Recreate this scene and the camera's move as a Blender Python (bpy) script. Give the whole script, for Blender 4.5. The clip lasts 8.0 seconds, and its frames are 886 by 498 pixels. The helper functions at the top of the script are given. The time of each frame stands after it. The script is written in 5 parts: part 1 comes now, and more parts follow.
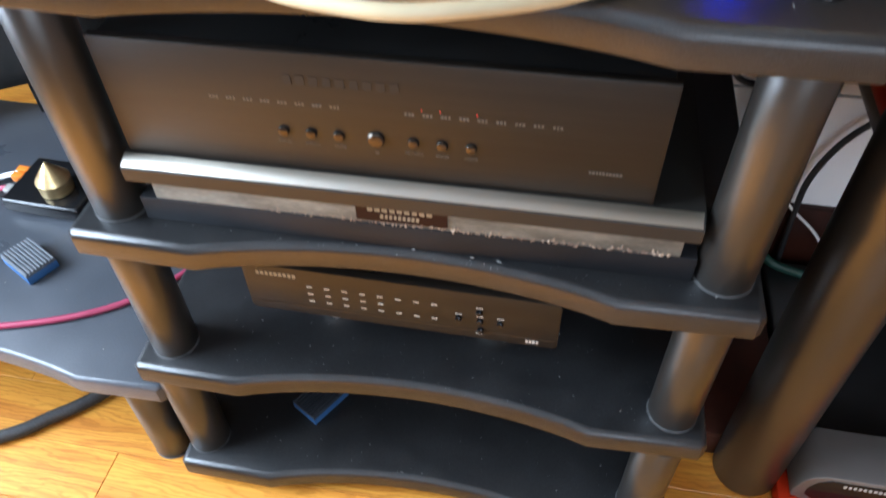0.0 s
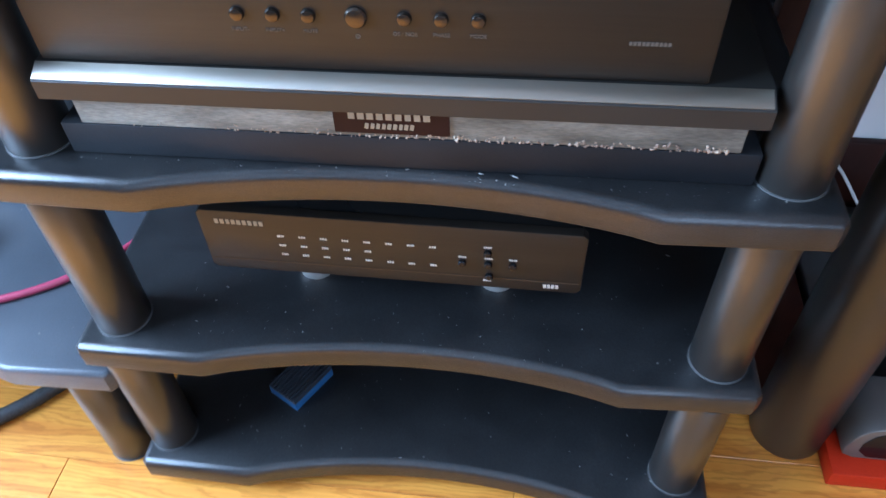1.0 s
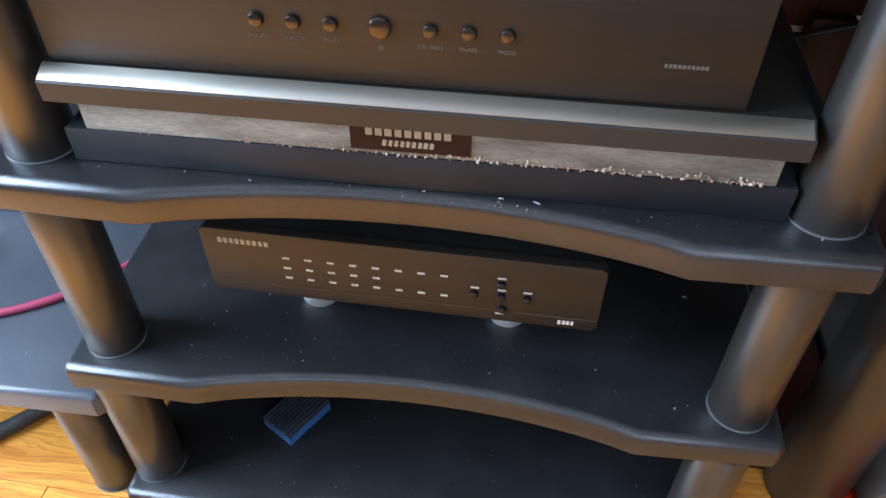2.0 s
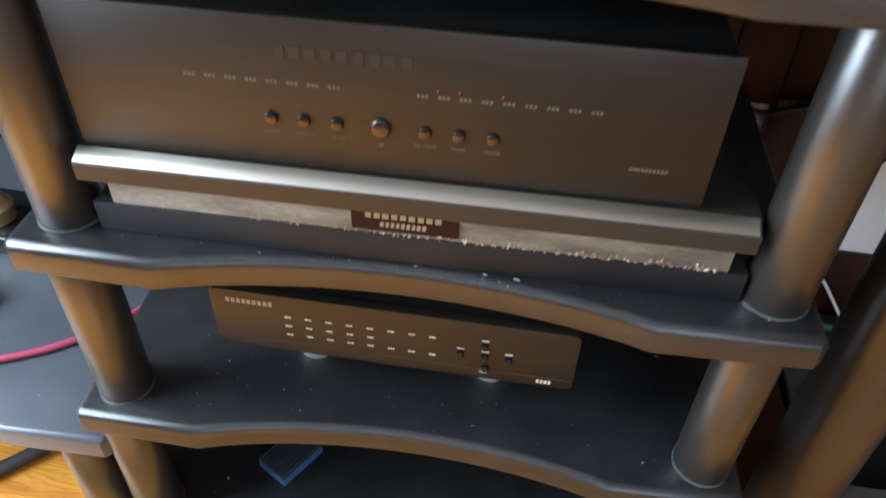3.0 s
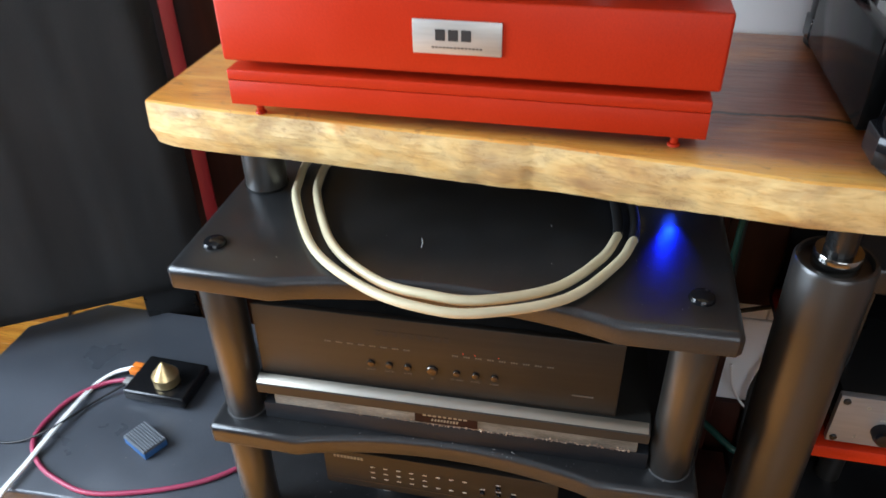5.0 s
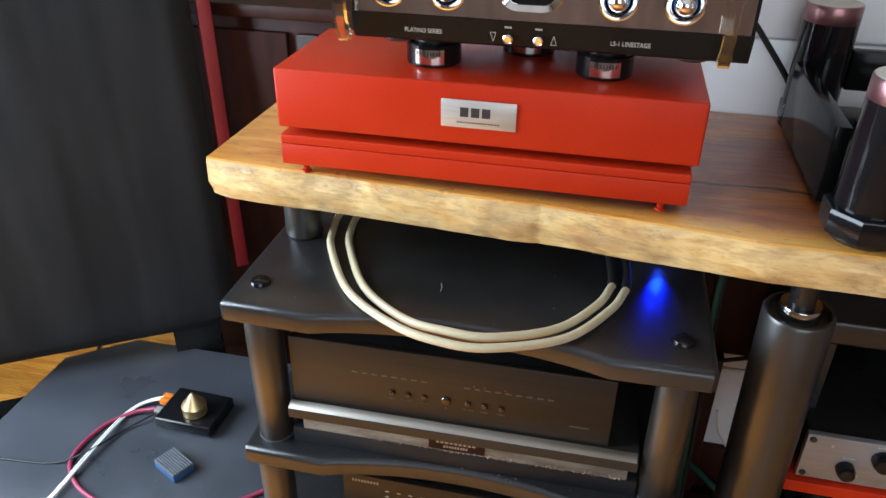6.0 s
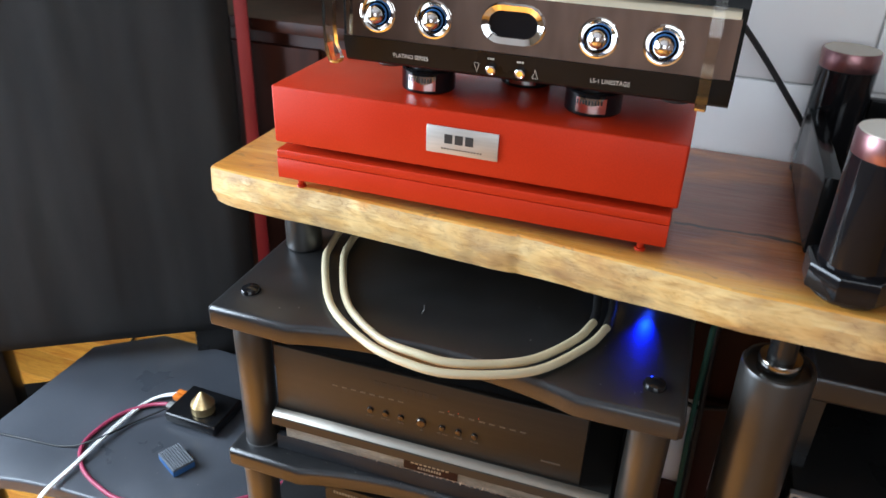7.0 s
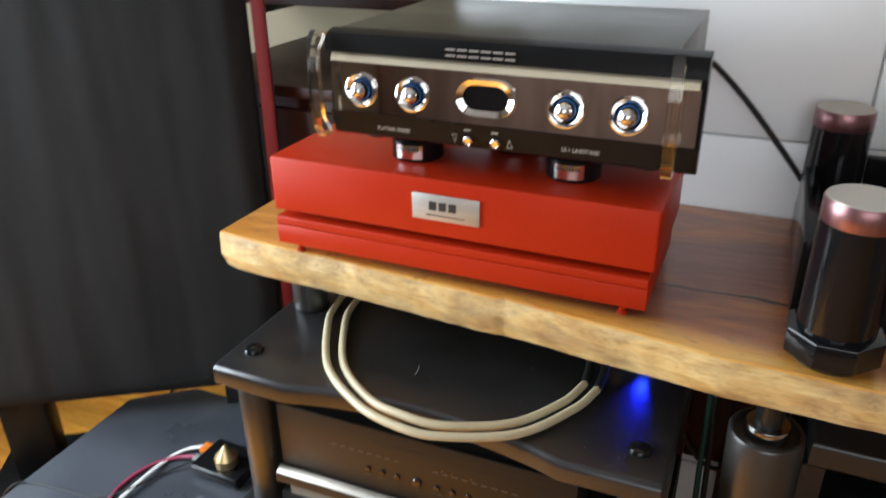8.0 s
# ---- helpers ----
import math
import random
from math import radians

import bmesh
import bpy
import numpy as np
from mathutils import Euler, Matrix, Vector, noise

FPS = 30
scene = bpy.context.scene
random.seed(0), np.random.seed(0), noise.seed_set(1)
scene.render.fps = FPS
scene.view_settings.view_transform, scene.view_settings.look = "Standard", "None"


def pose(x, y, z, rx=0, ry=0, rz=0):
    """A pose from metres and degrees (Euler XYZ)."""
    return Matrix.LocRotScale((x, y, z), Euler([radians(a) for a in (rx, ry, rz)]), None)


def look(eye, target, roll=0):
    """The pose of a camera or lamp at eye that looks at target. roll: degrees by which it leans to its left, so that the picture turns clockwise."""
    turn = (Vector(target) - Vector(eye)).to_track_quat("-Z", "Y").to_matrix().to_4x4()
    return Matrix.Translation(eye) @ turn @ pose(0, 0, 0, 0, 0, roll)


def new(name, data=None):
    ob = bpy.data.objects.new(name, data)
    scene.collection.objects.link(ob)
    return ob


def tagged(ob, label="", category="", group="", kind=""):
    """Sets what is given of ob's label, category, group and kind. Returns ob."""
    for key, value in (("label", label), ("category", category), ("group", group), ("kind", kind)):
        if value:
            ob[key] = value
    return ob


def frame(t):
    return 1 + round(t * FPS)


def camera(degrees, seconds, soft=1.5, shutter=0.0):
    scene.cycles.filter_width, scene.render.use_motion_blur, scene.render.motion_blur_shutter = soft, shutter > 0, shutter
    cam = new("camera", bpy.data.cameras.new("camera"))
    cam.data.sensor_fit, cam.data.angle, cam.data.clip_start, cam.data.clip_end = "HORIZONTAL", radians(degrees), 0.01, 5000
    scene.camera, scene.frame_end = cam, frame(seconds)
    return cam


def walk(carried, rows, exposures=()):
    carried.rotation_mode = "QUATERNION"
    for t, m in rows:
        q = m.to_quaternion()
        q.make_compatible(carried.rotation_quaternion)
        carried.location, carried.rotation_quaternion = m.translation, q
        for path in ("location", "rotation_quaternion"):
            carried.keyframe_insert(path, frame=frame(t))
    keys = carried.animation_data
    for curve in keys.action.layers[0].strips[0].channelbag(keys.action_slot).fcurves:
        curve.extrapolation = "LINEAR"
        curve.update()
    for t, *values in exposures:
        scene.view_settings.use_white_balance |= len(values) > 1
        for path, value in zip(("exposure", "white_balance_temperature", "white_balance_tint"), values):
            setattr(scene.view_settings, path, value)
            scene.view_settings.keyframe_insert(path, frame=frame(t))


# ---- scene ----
cam = camera(61.2, 8.0, shutter=0.5)
EXPOSURES = [(0.0, 1.83, 5950, 10), (0.5, 1.77, 5650, 10), (1.0, 1.84, 4850, 8), (1.2, 1.84, 4950, 8), (2.4, 1.87, 5750, 9), (3.0, 1.84, 6100, 8), (3.5, 1.82, 6400, 9), (4.2, 1.31, 6250, 10), (5.3, 1.21, 6250, 10), (6.5, 1.13, 6250, 10), (7.0, 1.19, 6200, 10), (7.5, 1.25, 6150, 10), (8.0, 1.01, 6700, 10)]
PATH = [
    (0, (0.112, -0.426, 0.909), (-0.169, 0.905, -0.557), -1.4),
    (0.5, (0.113, -0.417, 0.838), (-0.144, 0.885, -0.658), -1.8),
    (1, (0.079, -0.391, 0.779), (-0.128, 0.959, -0.682), -2.2),
    (1.2, (0.069, -0.387, 0.765), (-0.116, 0.998, -0.665), -1.7),
    (2.3, (0.063, -0.383, 0.752), (-0.144, 1.061, -0.616), 1.2),
    (2.5, (0.061, -0.385, 0.767), (-0.128, 1.073, -0.589), 1.8),
    (3, (0.068, -0.402, 0.814), (-0.125, 1.082, -0.512), 2.3),
    (3.5, (0.085, -0.437, 0.913), (-0.146, 1.112, -0.332), 1.7),
    (4, (0.096, -0.488, 1.034), (-0.189, 1.111, -0.133), 1.6),
    (4.2, (0.076, -0.522, 1.053), (-0.149, 1.112, -0.078), 2.3),
    (5.3, (0.133, -0.641, 1.195), (-0.258, 0.958, 0.059), -1.3),
    (5.5, (0.133, -0.661, 1.21), (-0.265, 0.967, 0.119), -0.7),
    (6, (0.127, -0.725, 1.22), (-0.247, 0.956, 0.203), 0.7),
    (6.5, (0.14, -0.741, 1.225), (-0.254, 0.95, 0.233), 1.1),
    (7, (0.228, -0.701, 1.232), (-0.325, 0.954, 0.255), 2.1),
    (7.5, (0.314, -0.675, 1.241), (-0.468, 0.899, 0.286), 0.6),
    (8, (0.314, -0.68, 1.263), (-0.411, 0.968, 0.393), -0.7),
]
walk(cam, [(t, look(eye, target, roll)) for t, eye, target, roll in PATH], EXPOSURES)


# ---------------------------------------------------------------- light
world = bpy.data.worlds.new("sky")
scene.world = world
world.use_nodes = True
wn = world.node_tree.nodes
sky = wn.new("ShaderNodeTexSky")
sky.sky_type, sky.sun_disc, sky.sun_elevation, sky.sun_rotation = "NISHITA", False, radians(40), radians(277)
world.node_tree.links.new(sky.outputs[0], wn["Background"].inputs[0])
wn["Background"].inputs[1].default_value = 0.06


def window_lamp(name, m, width, height, watts, colour):
    data = bpy.data.lights.new(name, "AREA")
    data.shape, data.size, data.size_y, data.energy, data.color = "RECTANGLE", width, height, watts, colour
    ob = new(name, data)
    ob.matrix_world = m
    return ob


# daylight in the two window openings
WEST = (-1.55, (-0.95, 0.10), (0.50, 1.95))    # x, y range, z range
SOUTH = (-2.6, (-0.10, 1.70), (0.75, 2.35))      # y, x range, z range
window_lamp("west_window_light", look((-1.53, -0.425, 1.225), (0.0, -0.425, 1.225)), 1.03, 1.43, 40, (0.74, 0.87, 1.0))
window_lamp("south_window_light", look((0.80, -2.58, 1.55), (0.80, 0.0, 1.55)), 1.78, 1.58, 12, (0.90, 0.95, 1.0))
# sun through the west window, on the floor in front of the racks
sun_data = bpy.data.lights.new("sun", "SUN")
sun_data.energy, sun_data.angle, sun_data.color = 5.0, radians(5), (1.0, 0.92, 0.80)
new("sun", sun_data).matrix_world = look((0, 0, 0), (1.0, -0.28, -1.10))


# ---------------------------------------------------------------- materials
def material(name, base, rough=0.5, metal=0.0, second=None, scale=8.0, stretch=(1, 1, 1), detail=6.0, fine=0.0, fine_scale=300.0,
             bump=0.0, bump_scale=200.0, rough_var=0.0, coat=0.0, island=0.0, contrast=(0.35, 0.65), spec=None):
    """A principled material: base mixed with second by broad noise, fine speckle, bump and uneven gloss."""
    m = bpy.data.materials.new(name)
    m.use_nodes = True
    nt = m.node_tree
    N, L = nt.nodes, nt.links
    bsdf = N["Principled BSDF"]
    bsdf.inputs["Roughness"].default_value = rough
    bsdf.inputs["Metallic"].default_value = metal
    bsdf.inputs["Coat Weight"].default_value = coat
    bsdf.inputs["Coat Roughness"].default_value = 0.12
    if spec is not None:
        bsdf.inputs["Specular IOR Level"].default_value = spec
    co = N.new("ShaderNodeTexCoord")
    mp = N.new("ShaderNodeMapping")
    mp.inputs["Scale"].default_value = stretch
    L.new(co.outputs["Object"], mp.inputs["Vector"])
    n1 = N.new("ShaderNodeTexNoise")
    n1.inputs["Scale"].default_value, n1.inputs["Detail"].default_value = scale, detail
    L.new(mp.outputs[0], n1.inputs["Vector"])
    ramp = N.new("ShaderNodeValToRGB")
    ramp.color_ramp.elements[0].position, ramp.color_ramp.elements[1].position = contrast
    ramp.color_ramp.elements[0].color = (*base, 1)
    ramp.color_ramp.elements[1].color = (*(second or [c * 1.25 for c in base]), 1)
    L.new(n1.outputs[0], ramp.inputs[0])
    colour = ramp.outputs[0]
    n2 = N.new("ShaderNodeTexNoise")
    n2.inputs["Scale"].default_value, n2.inputs["Detail"].default_value = fine_scale, 2
    L.new(mp.outputs[0], n2.inputs["Vector"])
    if fine:
        hs = N.new("ShaderNodeMapRange")
        hs.inputs["To Min"].default_value, hs.inputs["To Max"].default_value = 1 - fine, 1 + fine
        hs.inputs["From Min"].default_value, hs.inputs["From Max"].default_value = 0.3, 0.7
        L.new(n2.outputs[0], hs.inputs["Value"])
        mul = N.new("ShaderNodeVectorMath")
        mul.operation = "SCALE"
        L.new(colour, mul.inputs[0])
        L.new(hs.outputs[0], mul.inputs["Scale"])
        colour = mul.outputs[0]
    if island:
        oi = N.new("ShaderNodeObjectInfo")
        mr = N.new("ShaderNodeMapRange")
        mr.inputs["To Min"].default_value, mr.inputs["To Max"].default_value = 1 - island, 1 + island
        L.new(oi.outputs["Random"], mr.inputs["Value"])
        mu = N.new("ShaderNodeVectorMath")
        mu.operation = "SCALE"
        L.new(colour, mu.inputs[0])
        L.new(mr.outputs[0], mu.inputs["Scale"])
        colour = mu.outputs[0]
    L.new(colour, bsdf.inputs["Base Color"])
    if rough_var:
        rr = N.new("ShaderNodeMapRange")
        rr.inputs["From Min"].default_value, rr.inputs["From Max"].default_value = 0.3, 0.7
        rr.inputs["To Min"].default_value, rr.inputs["To Max"].default_value = max(0.02, rough - rough_var), min(1, rough + rough_var)
        L.new(n1.outputs[0], rr.inputs["Value"])
        L.new(rr.outputs[0], bsdf.inputs["Roughness"])
    if bump:
        nb = N.new("ShaderNodeTexNoise")
        nb.inputs["Scale"].default_value, nb.inputs["Detail"].default_value = bump_scale, 3
        L.new(mp.outputs[0], nb.inputs["Vector"])
        bp = N.new("ShaderNodeBump")
        bp.inputs["Strength"].default_value, bp.inputs["Distance"].default_value = bump, 0.002
        L.new(nb.outputs[0], bp.inputs["Height"])
        L.new(bp.outputs[0], bsdf.inputs["Normal"])
    return m


def glow(name, colour, strength):
    m = bpy.data.materials.new(name)
    m.use_nodes = True
    b = m.node_tree.nodes["Principled BSDF"]
    b.inputs["Base Color"].default_value = (*colour, 1)
    b.inputs["Emission Color"].default_value = (*colour, 1)
    b.inputs["Emission Strength"].default_value = strength
    return m


def glass(name, colour, rough=0.02, ior=1.49):
    m = bpy.data.materials.new(name)
    m.use_nodes = True
    b = m.node_tree.nodes["Principled BSDF"]
    b.inputs["Base Color"].default_value = (*colour, 1)
    b.inputs["Transmission Weight"].default_value = 1.0
    b.inputs["Roughness"].default_value = rough
    b.inputs["IOR"].default_value = ior
    return m


def slab_wood():
    """Live-edge softwood: pale sapwood at the front rim, orange-brown heartwood, grain along x, knots and a drying crack."""
    m = bpy.data.materials.new("live_edge_wood")
    m.use_nodes = True
    nt = m.node_tree
    N, L = nt.nodes, nt.links
    bsdf = N["Principled BSDF"]
    bsdf.inputs["Roughness"].default_value = 0.3
    bsdf.inputs["Coat Weight"].default_value = 0.5
    bsdf.inputs["Coat Roughness"].default_value = 0.10
    co = N.new("ShaderNodeTexCoord")
    sep = N.new("ShaderNodeSeparateXYZ")
    L.new(co.outputs["Object"], sep.inputs[0])

    def noise_tex(scale, stretch, detail=5.0, distortion=0.0):
        mp = N.new("ShaderNodeMapping")
        mp.inputs["Scale"].default_value = stretch
        L.new(co.outputs["Object"], mp.inputs["Vector"])
        n = N.new("ShaderNodeTexNoise")
        n.inputs["Scale"].default_value, n.inputs["Detail"].default_value, n.inputs["Distortion"].default_value = scale, detail, distortion
        L.new(mp.outputs[0], n.inputs["Vector"])
        return n.outputs[0]

    def maths(op, a, b=None, clamp=False):
        n = N.new("ShaderNodeMath")
        n.operation, n.use_clamp = op, clamp
        for k, v in enumerate((a, b)):
            if v is None:
                continue
            if isinstance(v, (int, float)):
                n.inputs[k].default_value = v
            else:
                L.new(v, n.inputs[k])
        return n.outputs[0]

    def ramp(v, stops):
        r = N.new("ShaderNodeValToRGB")
        while len(r.color_ramp.elements) < len(stops):
            r.color_ramp.elements.new(0.5)
        for e, (p, c) in zip(r.color_ramp.elements, stops):
            e.position, e.color = p, (*c, 1)
        L.new(v, r.inputs[0])
        return r.outputs[0]

    def mix(f, a, b, kind="MIX"):
        n = N.new("ShaderNodeMix")
        n.data_type, n.blend_type = "RGBA", kind
        for sock, v in ((n.inputs[0], f), (n.inputs[6], a), (n.inputs[7], b)):
            if isinstance(v, (int, float)):
                sock.default_value = v
            elif isinstance(v, tuple):
                sock.default_value = (*v, 1)
            else:
                L.new(v, sock)
        return n.outputs[2]

    grain = noise_tex(9.0, (0.7, 3.6, 4.0), 7.0, 1.1)
    fine = noise_tex(60.0, (0.35, 6.0, 6.0), 3.0, 0.2)
    patch = noise_tex(10.0, (1.0, 1.6, 2.0), 9.0, 0.5)
    heart = ramp(grain, [(0.28, (0.34, 0.105, 0.022)), (0.48, (0.50, 0.165, 0.030)), (0.72, (0.62, 0.25, 0.050))])
    sap = ramp(patch, [(0.26, (0.38, 0.20, 0.075)), (0.38, (0.62, 0.40, 0.150)), (0.49, (0.72, 0.52, 0.225)), (0.60, (0.64, 0.40, 0.135)), (0.74, (0.40, 0.225, 0.09))])
    # on top, golden sapwood along the front rim and the left end; the front face is raw cream sapwood
    golden = ramp(grain, [(0.3, (0.50, 0.18, 0.025)), (0.5, (0.74, 0.35, 0.065)), (0.7, (0.80, 0.45, 0.11))])
    reach = maths("ADD", maths("MULTIPLY", sep.outputs[0], 0.075), sep.outputs[1])
    reach = maths("ADD", reach, maths("MULTIPLY", maths("SUBTRACT", grain, 0.5), 0.05))
    rim = maths("SUBTRACT", 1.0, maths("DIVIDE", maths("SUBTRACT", reach, 0.070), 0.030, True), True)
    left = maths("SUBTRACT", 1.0, maths("DIVIDE", maths("ADD", maths("ADD", sep.outputs[0], 0.20), maths("MULTIPLY", maths("SUBTRACT", grain, 0.5), 0.2)), 0.25, True), True)
    geo = N.new("ShaderNodeNewGeometry")
    nrm = N.new("ShaderNodeSeparateXYZ")
    L.new(geo.outputs["Normal"], nrm.inputs[0])
    front = maths("SUBTRACT", 1.0, maths("DIVIDE", maths("SUBTRACT", nrm.outputs[2], 0.35), 0.4, True), True)
    broad = noise_tex(3.5, (0.8, 2.5, 1.0), 5.0, 0.8)
    heart = mix(maths("DIVIDE", maths("SUBTRACT", broad, 0.30), 0.2, True), heart, ramp(grain, [(0.25, (0.17, 0.054, 0.033)), (0.7, (0.32, 0.115, 0.068))]))
    colour = mix(maths("MAXIMUM", rim, maths("MULTIPLY", left, 0.8)), heart, golden)
    colour = mix(front, colour, sap)
    colour = mix(maths("SUBTRACT", 0.4, maths("MULTIPLY", front, 0.28)), colour, ramp(fine, [(0.3, (0.62, 0.58, 0.52)), (0.65, (1.0, 1.0, 1.0))]), "MULTIPLY")
    # grey bark stains, then knots
    stain = maths("DIVIDE", maths("SUBTRACT", noise_tex(13.0, (0.9, 1.5, 1.7), 9.0, 0.7), 0.49), 0.16, True)
    colour = mix(maths("MULTIPLY", maths("MULTIPLY", stain, front), 0.6), colour, (0.33, 0.225, 0.12))
    lines = noise_tex(26.0, (1.0, 1.0, 4.5), 6.0, 2.2)
    colour = mix(maths("MULTIPLY", front, 0.45), colour, ramp(lines, [(0.36, (0.66, 0.56, 0.42)), (0.5, (1.0, 1.0, 1.0))]), "MULTIPLY")
    pits = maths("DIVIDE", maths("SUBTRACT", noise_tex(70.0, (0.8, 1.0, 1.3), 4.0, 1.0), 0.60), 0.08, True)
    colour = mix(maths("MULTIPLY", pits, maths("SUBTRACT", 0.5, maths("MULTIPLY", front, 0.32))), colour, (0.20, 0.10, 0.045))
    # grey-brown smears and fine scribbled bark tracks on the raw rim
    smear = maths("DIVIDE", maths("SUBTRACT", noise_tex(7.0, (1.0, 1.0, 2.6), 8.0, 1.4), 0.52), 0.10, True)
    colour = mix(maths("MULTIPLY", maths("MULTIPLY", smear, front), 0.38), colour, (0.30, 0.19, 0.095))
    track = maths("SUBTRACT", 1.0, maths("DIVIDE", maths("ABSOLUTE", maths("SUBTRACT", noise_tex(38.0, (0.7, 1.0, 1.5), 3.0, 2.5), 0.5)), 0.022, True), True)
    colour = mix(maths("MULTIPLY", maths("MULTIPLY", track, front), maths("MULTIPLY", stain, 0.6)), colour, (0.17, 0.085, 0.035))
    vor = N.new("ShaderNodeTexVoronoi")
    mpv = N.new("ShaderNodeMapping")
    mpv.inputs["Scale"].default_value = (0.7, 1.2, 1.2)
    mpv.inputs["Location"].default_value = (0.37, 0.11, 0.0)
    L.new(co.outputs["Object"], mpv.inputs["Vector"])
    vor.inputs["Scale"].default_value = 8.0
    L.new(mpv.outputs[0], vor.inputs["Vector"])
    knot = maths("SUBTRACT", 1.0, maths("DIVIDE", maths("ADD", vor.outputs["Distance"], maths("MULTIPLY", maths("SUBTRACT", grain, 0.5), 0.12)), 0.16, True), True)
    colour = mix(maths("MULTIPLY", knot, 0.75), colour, (0.13, 0.05, 0.02))
    # crack along the grain
    wob = maths("MULTIPLY", maths("SUBTRACT", noise_tex(14.0, (1.0, 0.2, 0.2), 7.0), 0.5), 0.038)
    away = maths("ABSOLUTE", maths("SUBTRACT", maths("SUBTRACT", sep.outputs[1], 0.163), wob))
    width = maths("MULTIPLY", maths("SUBTRACT", noise_tex(22.0, (1.0, 0.1, 0.1), 6.0), 0.33), 0.013, False)
    hole = maths("SUBTRACT", 1.0, maths("DIVIDE", maths("ABSOLUTE", maths("SUBTRACT", sep.outputs[0], 0.352)), 0.028, True), True)
    width = maths("ADD", width, maths("MULTIPLY", hole, 0.0035))
    crack = maths("MULTIPLY", maths("LESS_THAN", away, width), maths("GREATER_THAN", sep.outputs[0], 0.235))
    colour = mix(crack, colour, (0.035, 0.014, 0.007))
    L.new(colour, bsdf.inputs["Base Color"])
    # varnished on top, raw and dull on the rim
    L.new(maths("MULTIPLY", maths("SUBTRACT", 1.0, front), 0.5), bsdf.inputs["Coat Weight"])
    L.new(maths("ADD", maths("MULTIPLY", front, 0.32), 0.3), bsdf.inputs["Roughness"])
    bp = N.new("ShaderNodeBump")
    bp.inputs["Strength"].default_value, bp.inputs["Distance"].default_value = 0.32, 0.003
    L.new(maths("SUBTRACT", fine, maths("MULTIPLY", crack, 2.0)), bp.inputs["Height"])
    L.new(bp.outputs[0], bsdf.inputs["Normal"])
    return m


def floor_wood():
    """Varnished pine boards, flame grain along the board."""
    m = bpy.data.materials.new("varnished_pine")
    m.use_nodes = True
    nt = m.node_tree
    N, L = nt.nodes, nt.links
    bsdf = N["Principled BSDF"]
    bsdf.inputs["Roughness"].default_value = 0.36
    bsdf.inputs["Coat Weight"].default_value = 0.12
    co, oi = N.new("ShaderNodeTexCoord"), N.new("ShaderNodeObjectInfo")
    shift = N.new("ShaderNodeVectorMath")
    shift.operation = "MULTIPLY_ADD"
    comb = N.new("ShaderNodeCombineXYZ")
    for k in range(3):
        L.new(oi.outputs["Random"], comb.inputs[k])
    L.new(comb.outputs[0], shift.inputs[0])
    shift.inputs[1].default_value = (31.0, 17.0, 0.0)
    L.new(co.outputs["Object"], shift.inputs[2])
    mp = N.new("ShaderNodeMapping")
    mp.inputs["Scale"].default_value = (1.1, 9.0, 1.0)
    L.new(shift.outputs[0], mp.inputs["Vector"])
    wave = N.new("ShaderNodeTexNoise")
    wave.inputs["Scale"].default_value, wave.inputs["Detail"].default_value, wave.inputs["Distortion"].default_value = 3.2, 6, 1.6
    L.new(mp.outputs[0], wave.inputs["Vector"])
    ramp = N.new("ShaderNodeValToRGB")
    stops = [(0.30, (0.46, 0.155, 0.020)), (0.42, (0.58, 0.222, 0.030)), (0.55, (0.70, 0.315, 0.046)), (0.72, (0.62, 0.255, 0.036))]
    while len(ramp.color_ramp.elements) < 4:
        ramp.color_ramp.elements.new(0.5)
    for e, (p, c) in zip(ramp.color_ramp.elements, stops):
        e.position, e.color = p, (*c, 1)
    L.new(wave.outputs[0], ramp.inputs[0])
    # growth rings: fine dark lines, drawn out along the board and bent into flames
    mp2 = N.new("ShaderNodeMapping")
    mp2.inputs["Scale"].default_value = (0.22, 1.0, 1.0)
    L.new(shift.outputs[0], mp2.inputs["Vector"])
    rings = N.new("ShaderNodeTexWave")
    rings.wave_type, rings.bands_direction = "BANDS", "Y"
    for key, v in (("Scale", 44.0), ("Distortion", 30.0), ("Detail", 5.0), ("Detail Scale", 0.4), ("Detail Roughness", 0.6)):
        rings.inputs[key].default_value = v
    L.new(mp2.outputs[0], rings.inputs["Vector"])
    lines = N.new("ShaderNodeValToRGB")
    for e, (p, c) in zip(lines.color_ramp.elements, [(0.04, (0.52, 0.40, 0.26)), (0.42, (1.0, 1.0, 1.0))]):
        e.position, e.color = p, (*c, 1)
    L.new(rings.outputs["Fac"], lines.inputs[0])
    grained = N.new("ShaderNodeMix")
    grained.data_type, grained.blend_type = "RGBA", "MULTIPLY"
    grained.inputs[0].default_value = 0.42
    L.new(ramp.outputs[0], grained.inputs[6])
    L.new(lines.outputs[0], grained.inputs[7])
    mr = N.new("ShaderNodeMapRange")
    mr.inputs["To Min"].default_value, mr.inputs["To Max"].default_value = 0.82, 1.12
    L.new(oi.outputs["Random"], mr.inputs["Value"])
    mu = N.new("ShaderNodeVectorMath")
    mu.operation = "SCALE"
    L.new(grained.outputs[2], mu.inputs[0])
    L.new(mr.outputs[0], mu.inputs["Scale"])
    L.new(mu.outputs[0], bsdf.inputs["Base Color"])
    bp = N.new("ShaderNodeBump")
    bp.inputs["Strength"].default_value, bp.inputs["Distance"].default_value = 0.1, 0.001
    L.new(wave.outputs[0], bp.inputs["Height"])
